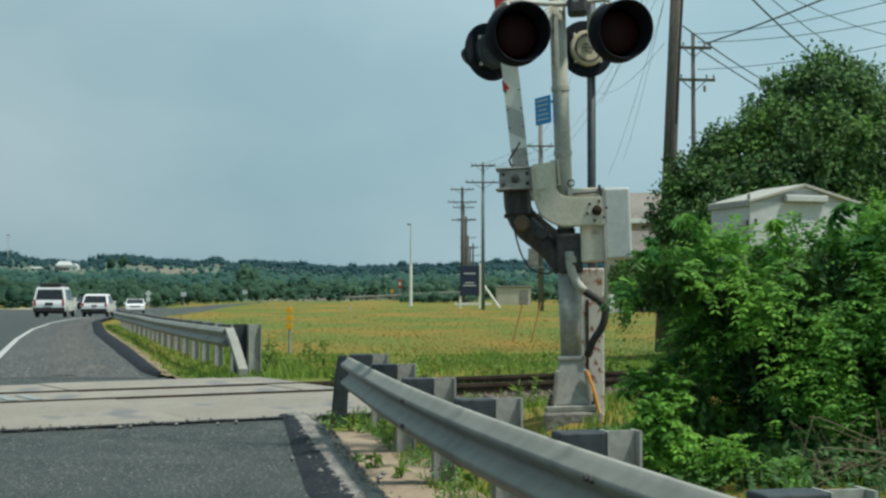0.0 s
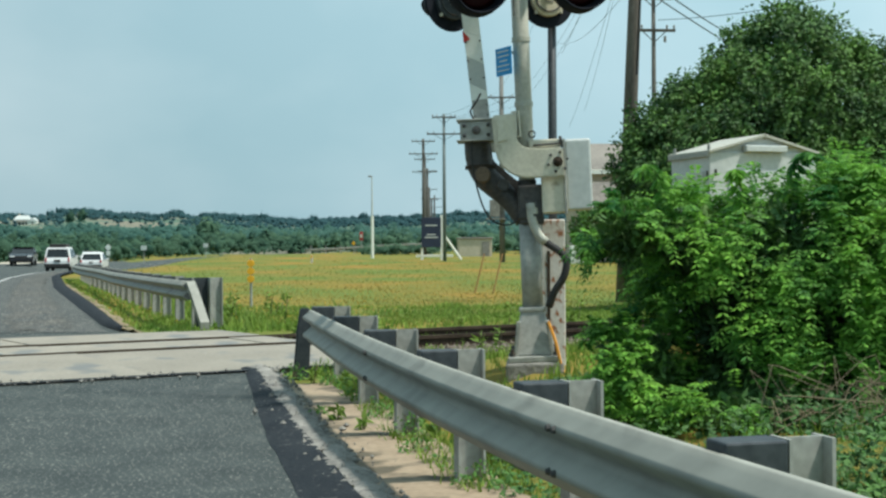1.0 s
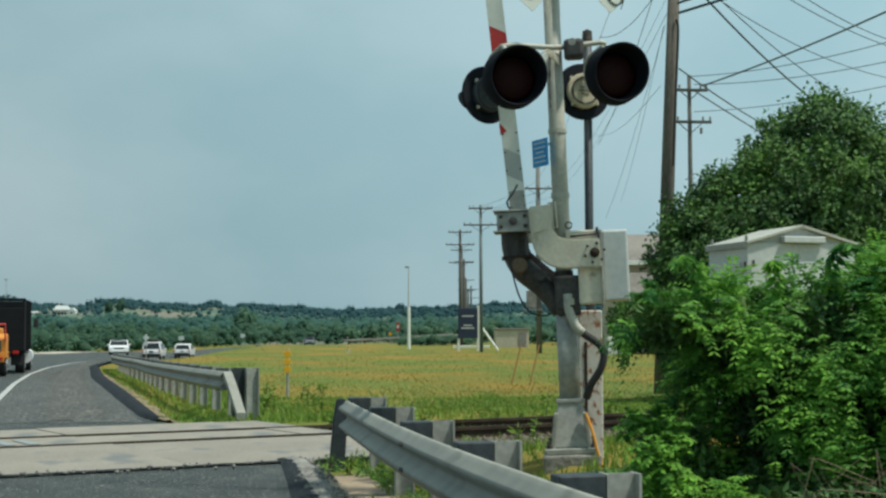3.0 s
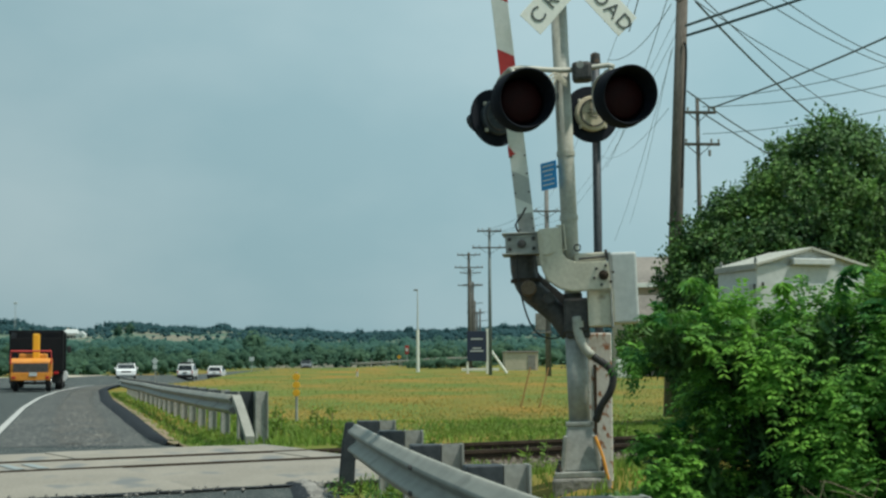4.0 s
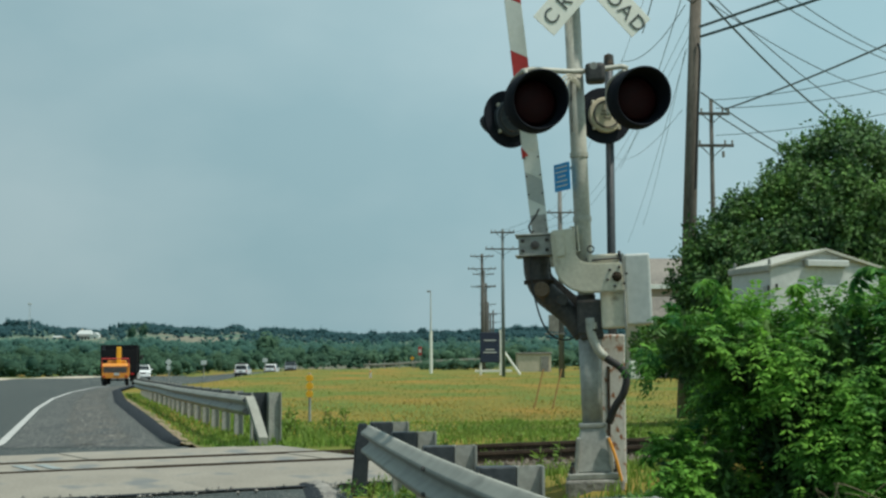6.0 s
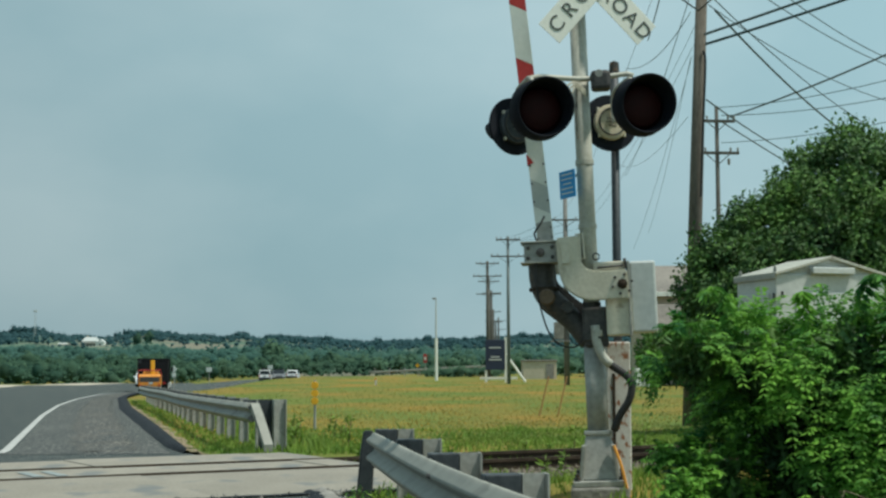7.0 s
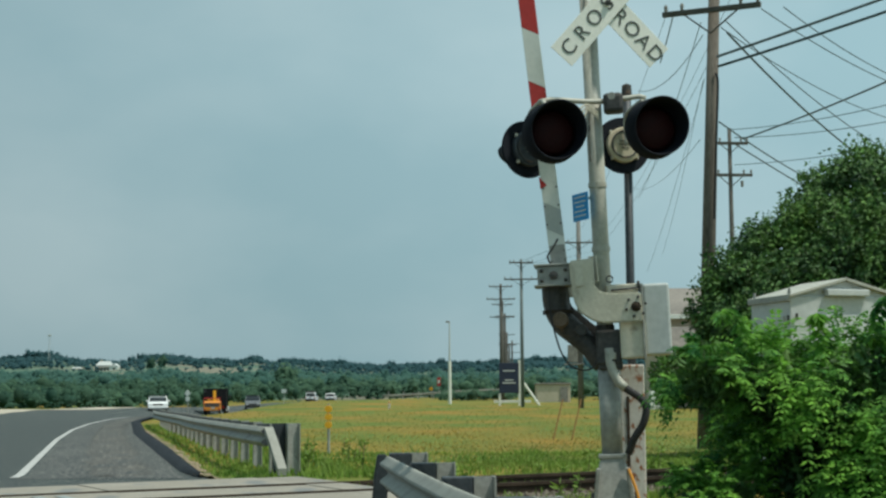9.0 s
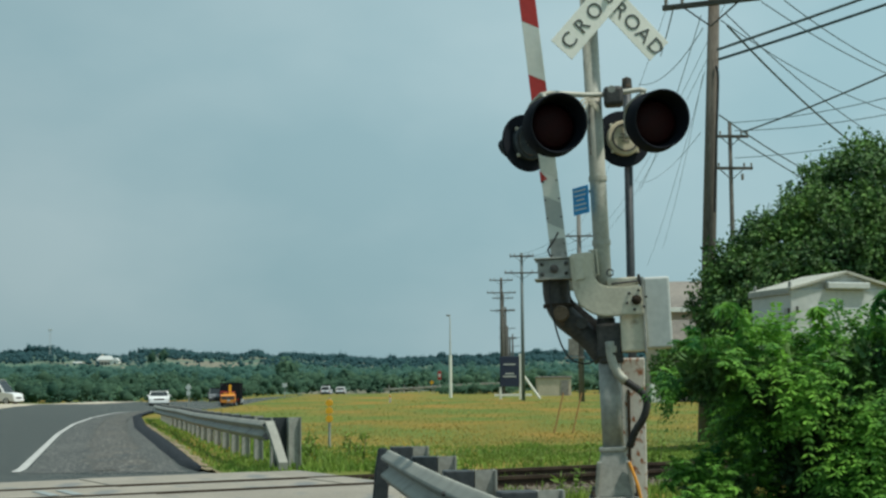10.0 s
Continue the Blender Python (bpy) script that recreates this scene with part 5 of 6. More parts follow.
for k in range(60):
    a = Vector((rt.uniform(1.8, 2.6), rt.uniform(6.9, 7.5), rt.uniform(0.3, 0.55)))
    part("twig", tube(catmull([a, a + Vector((rt.uniform(-0.2, 0.3), 0, rt.uniform(0.0, 0.25))), a + Vector((rt.uniform(-0.15, 0.4), -0.05, rt.uniform(-0.15, 0.12)))], 0.08), rt.uniform(0.0014, 0.003), 5), M_DRYTWIG, shrub)

M_COVER = mat("creeper_leaf", (0.022, 0.085, 0.016), (0.085, 0.19, 0.032), 0.7, fine=6, coarse=1.2, bump=0, rand=0.35, island=True, sub=0.2)
# creeping ground cover and dry vines at the shrub's foot
vs, fs = [], []
for k in range(70000):
    x, y = rs.uniform(0.4, 4.0), rs.uniform(3.6, 10.4)
    if y < 4.3 + 0.9 * noise.noise(Vector((x * 1.4, 0, 3))) or x > 3.6 + 0.5 * noise.noise(Vector((0, y * 1.4, 5))):
        continue
    if x < float(np.interp(y, RAILY, RAILX)) + (0.22 if y > 6.2 else 0.55) or (y > 6.2 and k % 5):
        continue
    hgt = 0.03 + (0.30 if y < 6.2 else 0.22) * rs.random() * (0.4 + noise.noise(Vector((x * 1.2, y * 1.2, 0))))
    p = Vector((x, y, land(x, y) + max(0.02, hgt)))
    leaf_quad(vs, fs, p, (rnd_dir(rs) + Vector((0, -0.4, -0.1))).normalized(), (Vector((0, -0.5, 1)) + rnd_dir(rs) * 0.6).normalized(), rs.uniform(0.03, 0.06), rs.uniform(0.010, 0.02))
tagged(data("ground_cover", vs, fs, M_COVER), "creeping green vines below the shrub", "vines", kind="stuff")

# the dark vine-grown tree
TREE = [(7.75, 29, 3.3, 2.05, 2.0, 2.65), (6.15, 28.8, 2.65, 1.38, 1.5, 2.15), (5.2, 28.6, 1.7, 0.85, 1.2, 1.75), (9.8, 29.3, 3.0, 1.9, 2.0, 2.35), (12.2, 29.6, 2.8, 2.2, 2.0, 2.1), (7.0, 28.0, 2.2, 1.9, 1.2, 2.1), (5.0, 28.2, 2.05, 0.85, 1.0, 1.8)]
tree = thing("tree", "dark green tree overgrown with climbing vines", "tree")
vs, fs = [], []
for i in range(2100):
    c, out = lobe_point(rs, TREE, 0.16)
    c += out * (0.04 + 0.20 * noise.noise(c * 1.6))
    size = rs.uniform(0.15, 0.34)
    for k in range(58):
        p = c + (rnd_dir(rs) + (out + Vector((0, 0, 0.6))) * 0.3) * size * math.sqrt(rs.random())
        leaf_quad(vs, fs, p, (out * 0.4 + rnd_dir(rs) + Vector((0, 0, -0.4))).normalized(), (out + rnd_dir(rs) * 0.7).normalized(), rs.uniform(0.08, 0.15), rs.uniform(0.03, 0.05))
for i in range(26000):
    c, out = lobe_point(rs, TREE, 0.19)
    leaf_quad(vs, fs, c - out * 0.12, rnd_dir(rs), (out + rnd_dir(rs)).normalized(), rs.uniform(0.10, 0.18), rs.uniform(0.04, 0.06))
for i in range(240):
    p, out = lobe_point(rs, TREE, 0.05)
    p += out * rs.uniform(0.05, 0.20)
    leaf_quad(vs, fs, p, rnd_dir(rs), rnd_dir(rs), rs.uniform(0.07, 0.13), 0.03)
data("crown", vs, fs, M_DARKLEAF, tree, "dense dark green leaves")
# unseen solid lumps added so that no sky shows through the crown
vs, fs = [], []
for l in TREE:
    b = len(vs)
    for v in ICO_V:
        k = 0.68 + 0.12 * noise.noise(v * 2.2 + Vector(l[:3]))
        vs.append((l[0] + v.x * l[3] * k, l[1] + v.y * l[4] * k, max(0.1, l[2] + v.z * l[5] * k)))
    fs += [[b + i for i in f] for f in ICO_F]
data("inner_crown", vs, fs, M_DARKLEAF, tree, "solid leaf-coloured cores added inside the crown to block the sky")
part("trunk", tube(((7.7, 29.2, -0.2), (7.6, 29.2, 1.6), (7.8, 29.0, 4.6)), (0.25, 0.2, 0.08), 10), M_WOOD, tree)
stems(tree, (7.7, 29.2, 1.2), [(6.2, 28.8, 3.4), (9.5, 29.2, 4.2), (7.0, 28.4, 4.8), (11.5, 29.5, 3.6), (5.3, 28.7, 2.4)], 0.1, M_WOOD, 9)
# a lower green bush behind the mast
vs, fs = [], []
LOW = [(13.5, 103, 2.1, 1.5, 1.6, 2.0), (16.3, 103, 2.5, 2.5, 2.0, 3.1)]
for k in range(5000):
    p, d = lobe_point(rs, LOW, 0.35)
    leaf_quad(vs, fs, p, (d * 0.4 + rnd_dir(rs)).normalized(), (d + rnd_dir(rs) * 0.8).normalized(), rs.uniform(0.26, 0.5), rs.uniform(0.09, 0.17))
low = thing("bush", "rounded green bush beside the far houses", "bush")
data("leaves", vs, fs, M_DARKLEAF, low)
stems(low, (15.2, 103, 0), [(13.8, 103, 2.8), (16.4, 103, 4.0)], 0.09, M_TWIG, 4)


# grass and weeds
def blades(name, spots, material, label, seed):
    r = random.Random(seed)
    vs, fs = [], []
    for x, y, h, w in spots:
        z = land(x, y) - 0.04
        a = r.uniform(0, math.pi)
        s = Vector((math.cos(a), math.sin(a), 0)) * w
        lean = Vector((r.uniform(-0.4, 0.4), r.uniform(-0.4, 0.4), 0)) * h
        p = Vector((x, y, z))
        b = len(vs)
        vs += [p - s, p + s, p + lean * 0.4 + Vector((0, 0, h * 0.6)) + s * 0.7, p + lean * 0.4 + Vector((0, 0, h * 0.6)) - s * 0.7, p + lean + Vector((0, 0, h))]
        fs += [(b, b + 1, b + 2, b + 3), (b + 3, b + 2, b + 4)]
    return tagged(data(name, vs, fs, material), label, "grass", kind="stuff")


rg = random.Random(31)


def free(x, y):
    c = (y - 0.6 * x) * math.cos(TA) - C0
    return (c > 2.1 or c < -2.7) and x > road_edge(y) + (0.35 if y > 14 else 0.5) and not (abs(c) < 3.4 and x < -1.2)


near, mid, dry, flowers = [], [], [], []
while len(near) < 15000:
    x, y = rg.uniform(-4.5, 6.5), rg.uniform(19.5, 31)
    if free(x, y) and rg.random() < 0.45 + noise.noise(Vector((x * 0.7, y * 0.7, 1))):
        near.append((x, y, rg.uniform(0.04, 0.10) + 0.16 * max(0.0, noise.noise(Vector((x * 1.3, y * 0.9, 7)))) if (y - 0.6 * x) * math.cos(TA) > C0 else 0.06, rg.uniform(0.006, 0.014)))
while len(near) < 20500:
    x, y = rg.uniform(-1.8, 2.6), rg.uniform(7, 19)
    if free(x, y) and x > float(np.interp(y, RAILY, RAILX)) + 0.1 and rg.random() < 0.35 + noise.noise(Vector((x, y, 4))):
        near.append((x, y, rg.uniform(0.04, 0.14), rg.uniform(0.004, 0.010)))
while len(near) < 22600:
    q = on_track(rg.uniform(S_RIGHT + 0.4, 16), rg.uniform(-4.2, 2.4))
    if noise.noise(Vector((q.x * 1.1, q.y * 1.1, 6))) > 0.22:
        near.append((q.x, q.y, rg.uniform(0.06, 0.17), rg.uniform(0.005, 0.012)))
while len(near) < 26500:
    y = rg.uniform(7.4, 13.8)
    x = float(np.interp(y, RAILY, RAILX)) + rg.uniform(0.16, 0.8)
    if noise.noise(Vector((x * 1.6, y * 1.3, 3))) > -0.05:
        near.append((x, y, rg.uniform(0.03, 0.15), rg.uniform(0.004, 0.009)))
while len(near) < 36000:
    y = rg.uniform(22.5, 60)
    x = road_edge(y) + 0.10 + 2.5 * rg.random() ** 0.8
    near.append((x, y, rg.uniform(0.05, 0.11) + (0.14 * rg.random() if x > road_edge(y) + 1.5 else 0), rg.uniform(0.008, 0.02)))
def patch(x, y):
    """Where the meadow is dry: wandering patches, drawn out along the slope."""
    return noise.noise(Vector((x * 0.07, y * 0.035, 2))) + 0.55 * noise.noise(Vector((x * 0.33, y * 0.14, 2)))


while len(mid) < 20000:
    y = 24 * (150 / 24) ** rg.random()
    x = rg.uniform(-0.24, 0.24) * y + 1
    if x > road_edge(y) + 1.0 and free(x, y) and rg.random() < (30 / y) ** 1.8 + 0.03:
        g = patch(x, y)
        h = (0.022 + 0.055 * rg.random() ** 2) * (1.0 + 1.2 * max(0.0, noise.noise(Vector((x * 0.5, y * 0.3, 5))))) * (1 + 0.5 * ease(40, 110, y))
        (dry if g + rg.uniform(-0.28, 0.28) > 0.17 else mid).append((x, y, h, 0.004 + y * 0.00020))
        if rg.random() < 0.05 and g > 0.02:
            flowers.append((x, y))
blades("grass", near, M_BLADE, "green verge grass and weeds", 1)
blades("meadow_grass", mid, M_MEADOW, "green meadow grass", 2)
blades("dry_grass", dry, M_DRY, "dry straw-coloured meadow grass", 3)
vs, fs = [], []
for x, y in flowers:
    p, s = Vector((x, y, land(x, y) + rg.uniform(0.03, 0.08))), 0.006 + 0.00016 * y
    b = len(vs)
    vs += [p + Vector((s, 0, 0)), p + Vector((0, s, s * 0.6)), p + Vector((-s, 0, 0)), p + Vector((0, -s, -s * 0.6))]
    fs.append((b, b + 1, b + 2, b + 3))
tagged(data("wildflowers", vs, fs, M_FLOWER), "scattered orange wildflowers in the meadow", "flowers", kind="stuff")

# taller leafy weeds by the track and at the rail ends
for i in range(80):
    if i < 26 or i > 50:
        s, n = rg.uniform(S_RIGHT + 0.6, 15.5), rg.choice((-1.9, -2.6, 0.0, 2.0, 2.3, 2.6, 3.2)) + rg.uniform(-0.4, 0.4)
        q = on_track(s, n)
        x, y = q.x, q.y
    elif i < 40:
        x, y = rg.uniform(-4.6, -2.0), rg.uniform(23, 31)
    else:
        y = rg.uniform(8.5, 13.6)
        x = float(np.interp(y, RAILY, RAILX)) + rg.uniform(-0.15, 0.7)
    if x < road_edge(y) + 0.3:
        continue
    h = (rg.uniform(0.2, 0.5) if i < 40 else rg.uniform(0.1, 0.26)) * (1.0 if i < 50 else 0.9)
    weed = thing("weed", "leafy green weed in the verge", "weed", pose(x, y, land(x, y) - 0.03), "verge weeds")
    part("stem", tube(((0, 0, 0), (0.03, 0, h * 0.5), (0.05, 0.02, h)), 0.006, 5), M_TWIG, weed)
    vs, fs = [], []
    for k in range(34):
        z = h * rg.random()
        leaf_quad(vs, fs, Vector((0.03 * z / h, 0, z)), (rnd_dir(rg) + Vector((0, 0, 0.3))).normalized(), rnd_dir(rg), rg.uniform(0.07, 0.17) * (0.6 + h), rg.uniform(0.012, 0.026))
    data("leaves", vs, fs, M_BLADE, weed)

# low broad-leaved clumps behind the near guardrail's posts
for y, dx, h in ((8.2, 0.34, 0.22), (8.9, 0.22, 0.15), (9.6, 0.30, 0.24), (10.1, 0.45, 0.20), (10.6, 0.24, 0.16), (11.1, 0.38, 0.22), (11.9, 0.25, 0.18), (12.6, 0.32, 0.20), (13.0, 0.12, 0.14), (13.6, 0.22, 0.20), (13.9, -0.12, 0.18), (11.0, -0.17, 0.10), (7.6, 0.30, 0.20)):
    x = float(np.interp(y, RAILY, RAILX)) + dx
    clump = thing("weed_clump", "low broad-leaved green weeds at the guardrail's foot", "weed", pose(x, y, land(x, y) - 0.02), "verge weeds")
    for q in range(3):
        part("stem", tube(((0, 0, 0), (0.04 * (q - 1), 0.02, h * 0.8)), 0.003, 5), M_TWIG, clump)
    vs, fs = [], []
    for k in range(150):
        d = rnd_dir(rg)
        p = Vector((d.x * h * 0.8, d.y * h * 0.7, abs(d.z) * h)) * rg.random() ** 0.4
        leaf_quad(vs, fs, p, (d + rnd_dir(rg) * 0.7).normalized(), (Vector((0, -0.3, 1)) + rnd_dir(rg) * 0.7).normalized(), rg.uniform(0.02, 0.045), rg.uniform(0.008, 0.016))
    data("leaves", vs, fs, M_WEED, clump)

# ---- hills and far woods ----
HILLX = (-1000, -852, -765, -722, -682, -642, -567, -522, -452, -397, -377, -342, -252, -172, -112, 0, 100, 300, 784, 1100)
HILLY = (60, 59, 66, 55, 55, 51, 65, 58, 51, 57, 47, 53, 48, 42, 45, 48, 52, 54, 54, 54)


def hill(x, y):
    az = x / max(y, 1) * 2540
    top = float(np.interp(az, HILLX, HILLY)) / 2540 * 1150
    rise = float(np.interp(y, (330, 600, 850, 1010, 1150), (0, 0.24, 0.40, 0.80, 1.0)))
    return top * rise + 2.0 * noise.noise(Vector((x * 0.006, y * 0.006, 0))) * ease(330, 500, y) - 0.5 * (1 - ease(330, 360, y)) - 18 * ease(1250, 1900, y)


M_HILL = mat("hillside_grass", (0.075, 0.135, 0.105), (0.115, 0.170, 0.125), 0.95, fine=0.05, coarse=0.012, bump=0, third=(0.185, 0.178, 0.14), third_at=0.50, spec=0.05)
hx, hy = [-900 + 36 * i for i in range(51)], [330 + 32 * j for j in range(50)]
verts = [(x, y, hill(x, y)) for y in hy for x in hx]
faces = [(j * 51 + i, j * 51 + i + 1, (j + 1) * 51 + i + 1, (j + 1) * 51 + i) for j in range(49) for i in range(50)]
tagged(data("hillside", verts, faces, M_HILL, smooth=True), "low wooded hills on the horizon", "hill", kind="structure")


bm = bmesh.new()
bmesh.ops.create_icosphere(bm, subdivisions=1, radius=1.0)
CORE_V = [v.co.copy() for v in bm.verts]
CORE_F = [[v.index for v in f.verts] for f in bm.faces]
bm.free()


def woods(name, spots, label, seed, material, twig=0.15, count=44):
    """Crowns of many loose leaf tufts; each spot is x, y, z, radius, height."""
    r = random.Random(seed)
    vs, fs = [], []
    for x, y, z, rad, h in spots:
        c = Vector((x, y, z + h * 0.5))
        b = len(vs)
        for v in CORE_V:
            k = 0.60 + 0.36 * noise.noise(v * 1.5 + c)
            vs.append((c.x + v.x * rad * k, c.y + v.y * rad * k, c.z + v.z * h * 0.56 * k))
        fs += [(b + i, b + j, b + m) for i, j, m in CORE_F]
        lumps = [(rnd_dir(r) * 0.45, r.uniform(0.5, 0.8)) for _ in range(3)]
        for k in range(count):
            o, q = lumps[k % 3]
            d = o + rnd_dir(r) * q * r.uniform(0.6, 1.0)
            p = c + Vector((d.x * rad, d.y * rad, d.z * h * 0.58))
            nn = (Vector((d.x * 0.5, d.y * 0.4 - 0.35, 0.8 + 0.4 * d.z)) + rnd_dir(r) * 0.25).normalized()
            leaf_quad(vs, fs, p, nn.cross(rnd_dir(r)).normalized(), nn, rad * twig * r.uniform(1.4, 2.6), rad * twig * r.uniform(0.6, 1.1))
    return tagged(data(name, vs, fs, material, smooth=True), label, "woods", kind="stuff")


def clearing(x, y):
    """Open fields between the woods on the hillside."""
    az = x / y * 2540
    wob = 60 * noise.noise(Vector((x * 0.02, y * 0.004, 2)))
    if -600 < az < -395 and 850 < y < 985 + 0.4 * wob:
        return True
    if az < -600 + wob and 850 < y < 925 + 0.5 * wob:
        return True
    if 690 < y < 790 and noise.noise(Vector((x * 0.02, y * 0.01, 3))) > 0.02:
        return True
    return -745 < az < -630 and 860 < y < 965


rw = random.Random(77)
spots = []
while len(spots) < 9500:
    y = rw.uniform(420, 1190)
    x = rw.uniform(-0.40, 0.30) * y
    if clearing(x, y) and rw.random() < 0.86:
        continue
    r = rw.uniform(1.6, 3.4) * (0.8 + 0.5 * rw.random() ** 4) * (1.0 if y < 780 or y > 900 else 0.6)
    spots.append((x, y, hill(x, y), r, r * rw.uniform(1.0, 1.8)))
for k in range(2000):
    x = rw.uniform(-480, 360)
    g = noise.noise(Vector((x * 0.05, 3, 1))) + 0.7 * noise.noise(Vector((x * 0.13, 8, 1)))
    spots.append((x, rw.uniform(1120, 1180), hill(x, 1150), rw.uniform(1.6, 3.2), rw.uniform(3, 5.5) + max(0, 5.0 * g)))
woods("ridge_woods", [q for q in spots if q[1] > 860], "woods along the hill ridge, tinted blue-green for distance haze", 1, M_HAZERIDGE, 0.2, 26)
woods("hill_scrub", [q for q in spots if q[1] <= 860], "scrub covering the lower hillside, its green paled and blued for haze", 6, M_HAZESCRUB, 0.2, 26)
spots = []
while len(spots) < 2600:
    y = rw.uniform(300, 470)
    x = rw.uniform(-0.40, 0.30) * y
    r = 0.6 + 2.0 * rw.random() ** 2
    if noise.noise(Vector((x * 0.02, y * 0.02, 7))) < -0.4:
        continue
    spots.append((x, y, hill(x, y) if y > 330 else 0, r, r * rw.uniform(1.0, 2.0)))
for k in range(34):
    y = rw.uniform(300, 420)
    r = rw.uniform(2.0, 3.6)
    x = rw.uniform(-0.33, 0.2) * y
    spots.append((x, y, hill(x, y) if y > 330 else 0, r, r * rw.uniform(1.2, 1.9)))
for az, y, r, h in ((-352, 395, 4.2, 9.0), (-335, 400, 3.4, 8.0), (-590, 900, 4.0, 11.0), (-567, 900, 4.6, 12.0), (-240, 380, 3.0, 6.0)):
    x = az / 2540 * y
    for k in range(3):
        spots.append((x + rw.uniform(-1, 1) * r * 0.5, y, hill(x, y), r * 0.8, h * rw.uniform(0.8, 1.0)))
woods("far_tree_line", spots, "bushy green tree line beyond the road and field", 2, M_FOREST, 0.2, 40)
spots = []
for k in range(60):
    spots.append((rw.uniform(-6, 4), rw.uniform(205, 224), 0, rw.uniform(0.8, 1.5), rw.uniform(1.0, 1.7)))
for k in range(40):
    spots.append((rw.uniform(5, 40), rw.uniform(180, 260), 0, rw.uniform(1.5, 3.0), rw.uniform(2.0, 4.2)))
woods_left = []
for k in range(520):
    y = rw.uniform(150, 300)
    x = road_edge(y) - rw.uniform(19, 75)
    woods_left.append((x, y, land(x, y) - 0.1, rw.uniform(0.8, 1.7), rw.uniform(1.4, 3.4)))
woods("roadside_scrub", woods_left, "green scrub along the far side of the road", 5, M_FOREST)
woods("field_hedge", spots, "low dark green hedge beyond the field", 3, M_FOREST)


# ---- vehicles ----
def profile_solid(pts, half, bevel=0.04):
    """A body from a side outline (y, z) and a half width that depends on z."""
    bm = bmesh.new()
    a = [bm.verts.new((-half(z), y, z)) for y, z in pts]
    b = [bm.verts.new((half(z), y, z)) for y, z in pts]
    bm.faces.new(a)
    bm.faces.new(b[::-1])
    n = len(pts)
    for k in range(n):
        bm.faces.new((a[k], b[k], b[(k + 1) % n], a[(k + 1) % n]))
    bmesh.ops.recalc_face_normals(bm, faces=bm.faces[:])
    if bevel:
        bmesh.ops.bevel(bm, geom=bm.edges[:], offset=bevel, segments=2, affect="EDGES")
    return bm


def wheel(parent, x, y, r=0.34, w=0.22):
    s = 1 if x > 0 else -1
    wh = part("wheel", lathe(((0.0, -w / 2), (r - 0.05, -w / 2), (r, -w / 2 + 0.04), (r, w / 2 - 0.04), (r - 0.05, w / 2), (0.0, w / 2)), 20, "x"), M_RUBBER, parent, "black rubber tyre", m=pose(x, y, r))
    part("rim", lathe(((0.0, s * (w / 2 + 0.012)), (r * 0.62, s * (w / 2 + 0.006)), (r * 0.64, s * (w / 2 - 0.03))), 16, "x"), M_RIM, wh)


def quad_plate(corners, material, parent, name, label="", thick=0.02):
    bm = bmesh.new()
    f = bm.faces.new([bm.verts.new(c) for c in corners])
    bmesh.ops.recalc_face_normals(bm, faces=[f])
    bmesh.ops.solidify(bm, geom=[f], thickness=thick)
    return part(name, bm, material, parent, label)


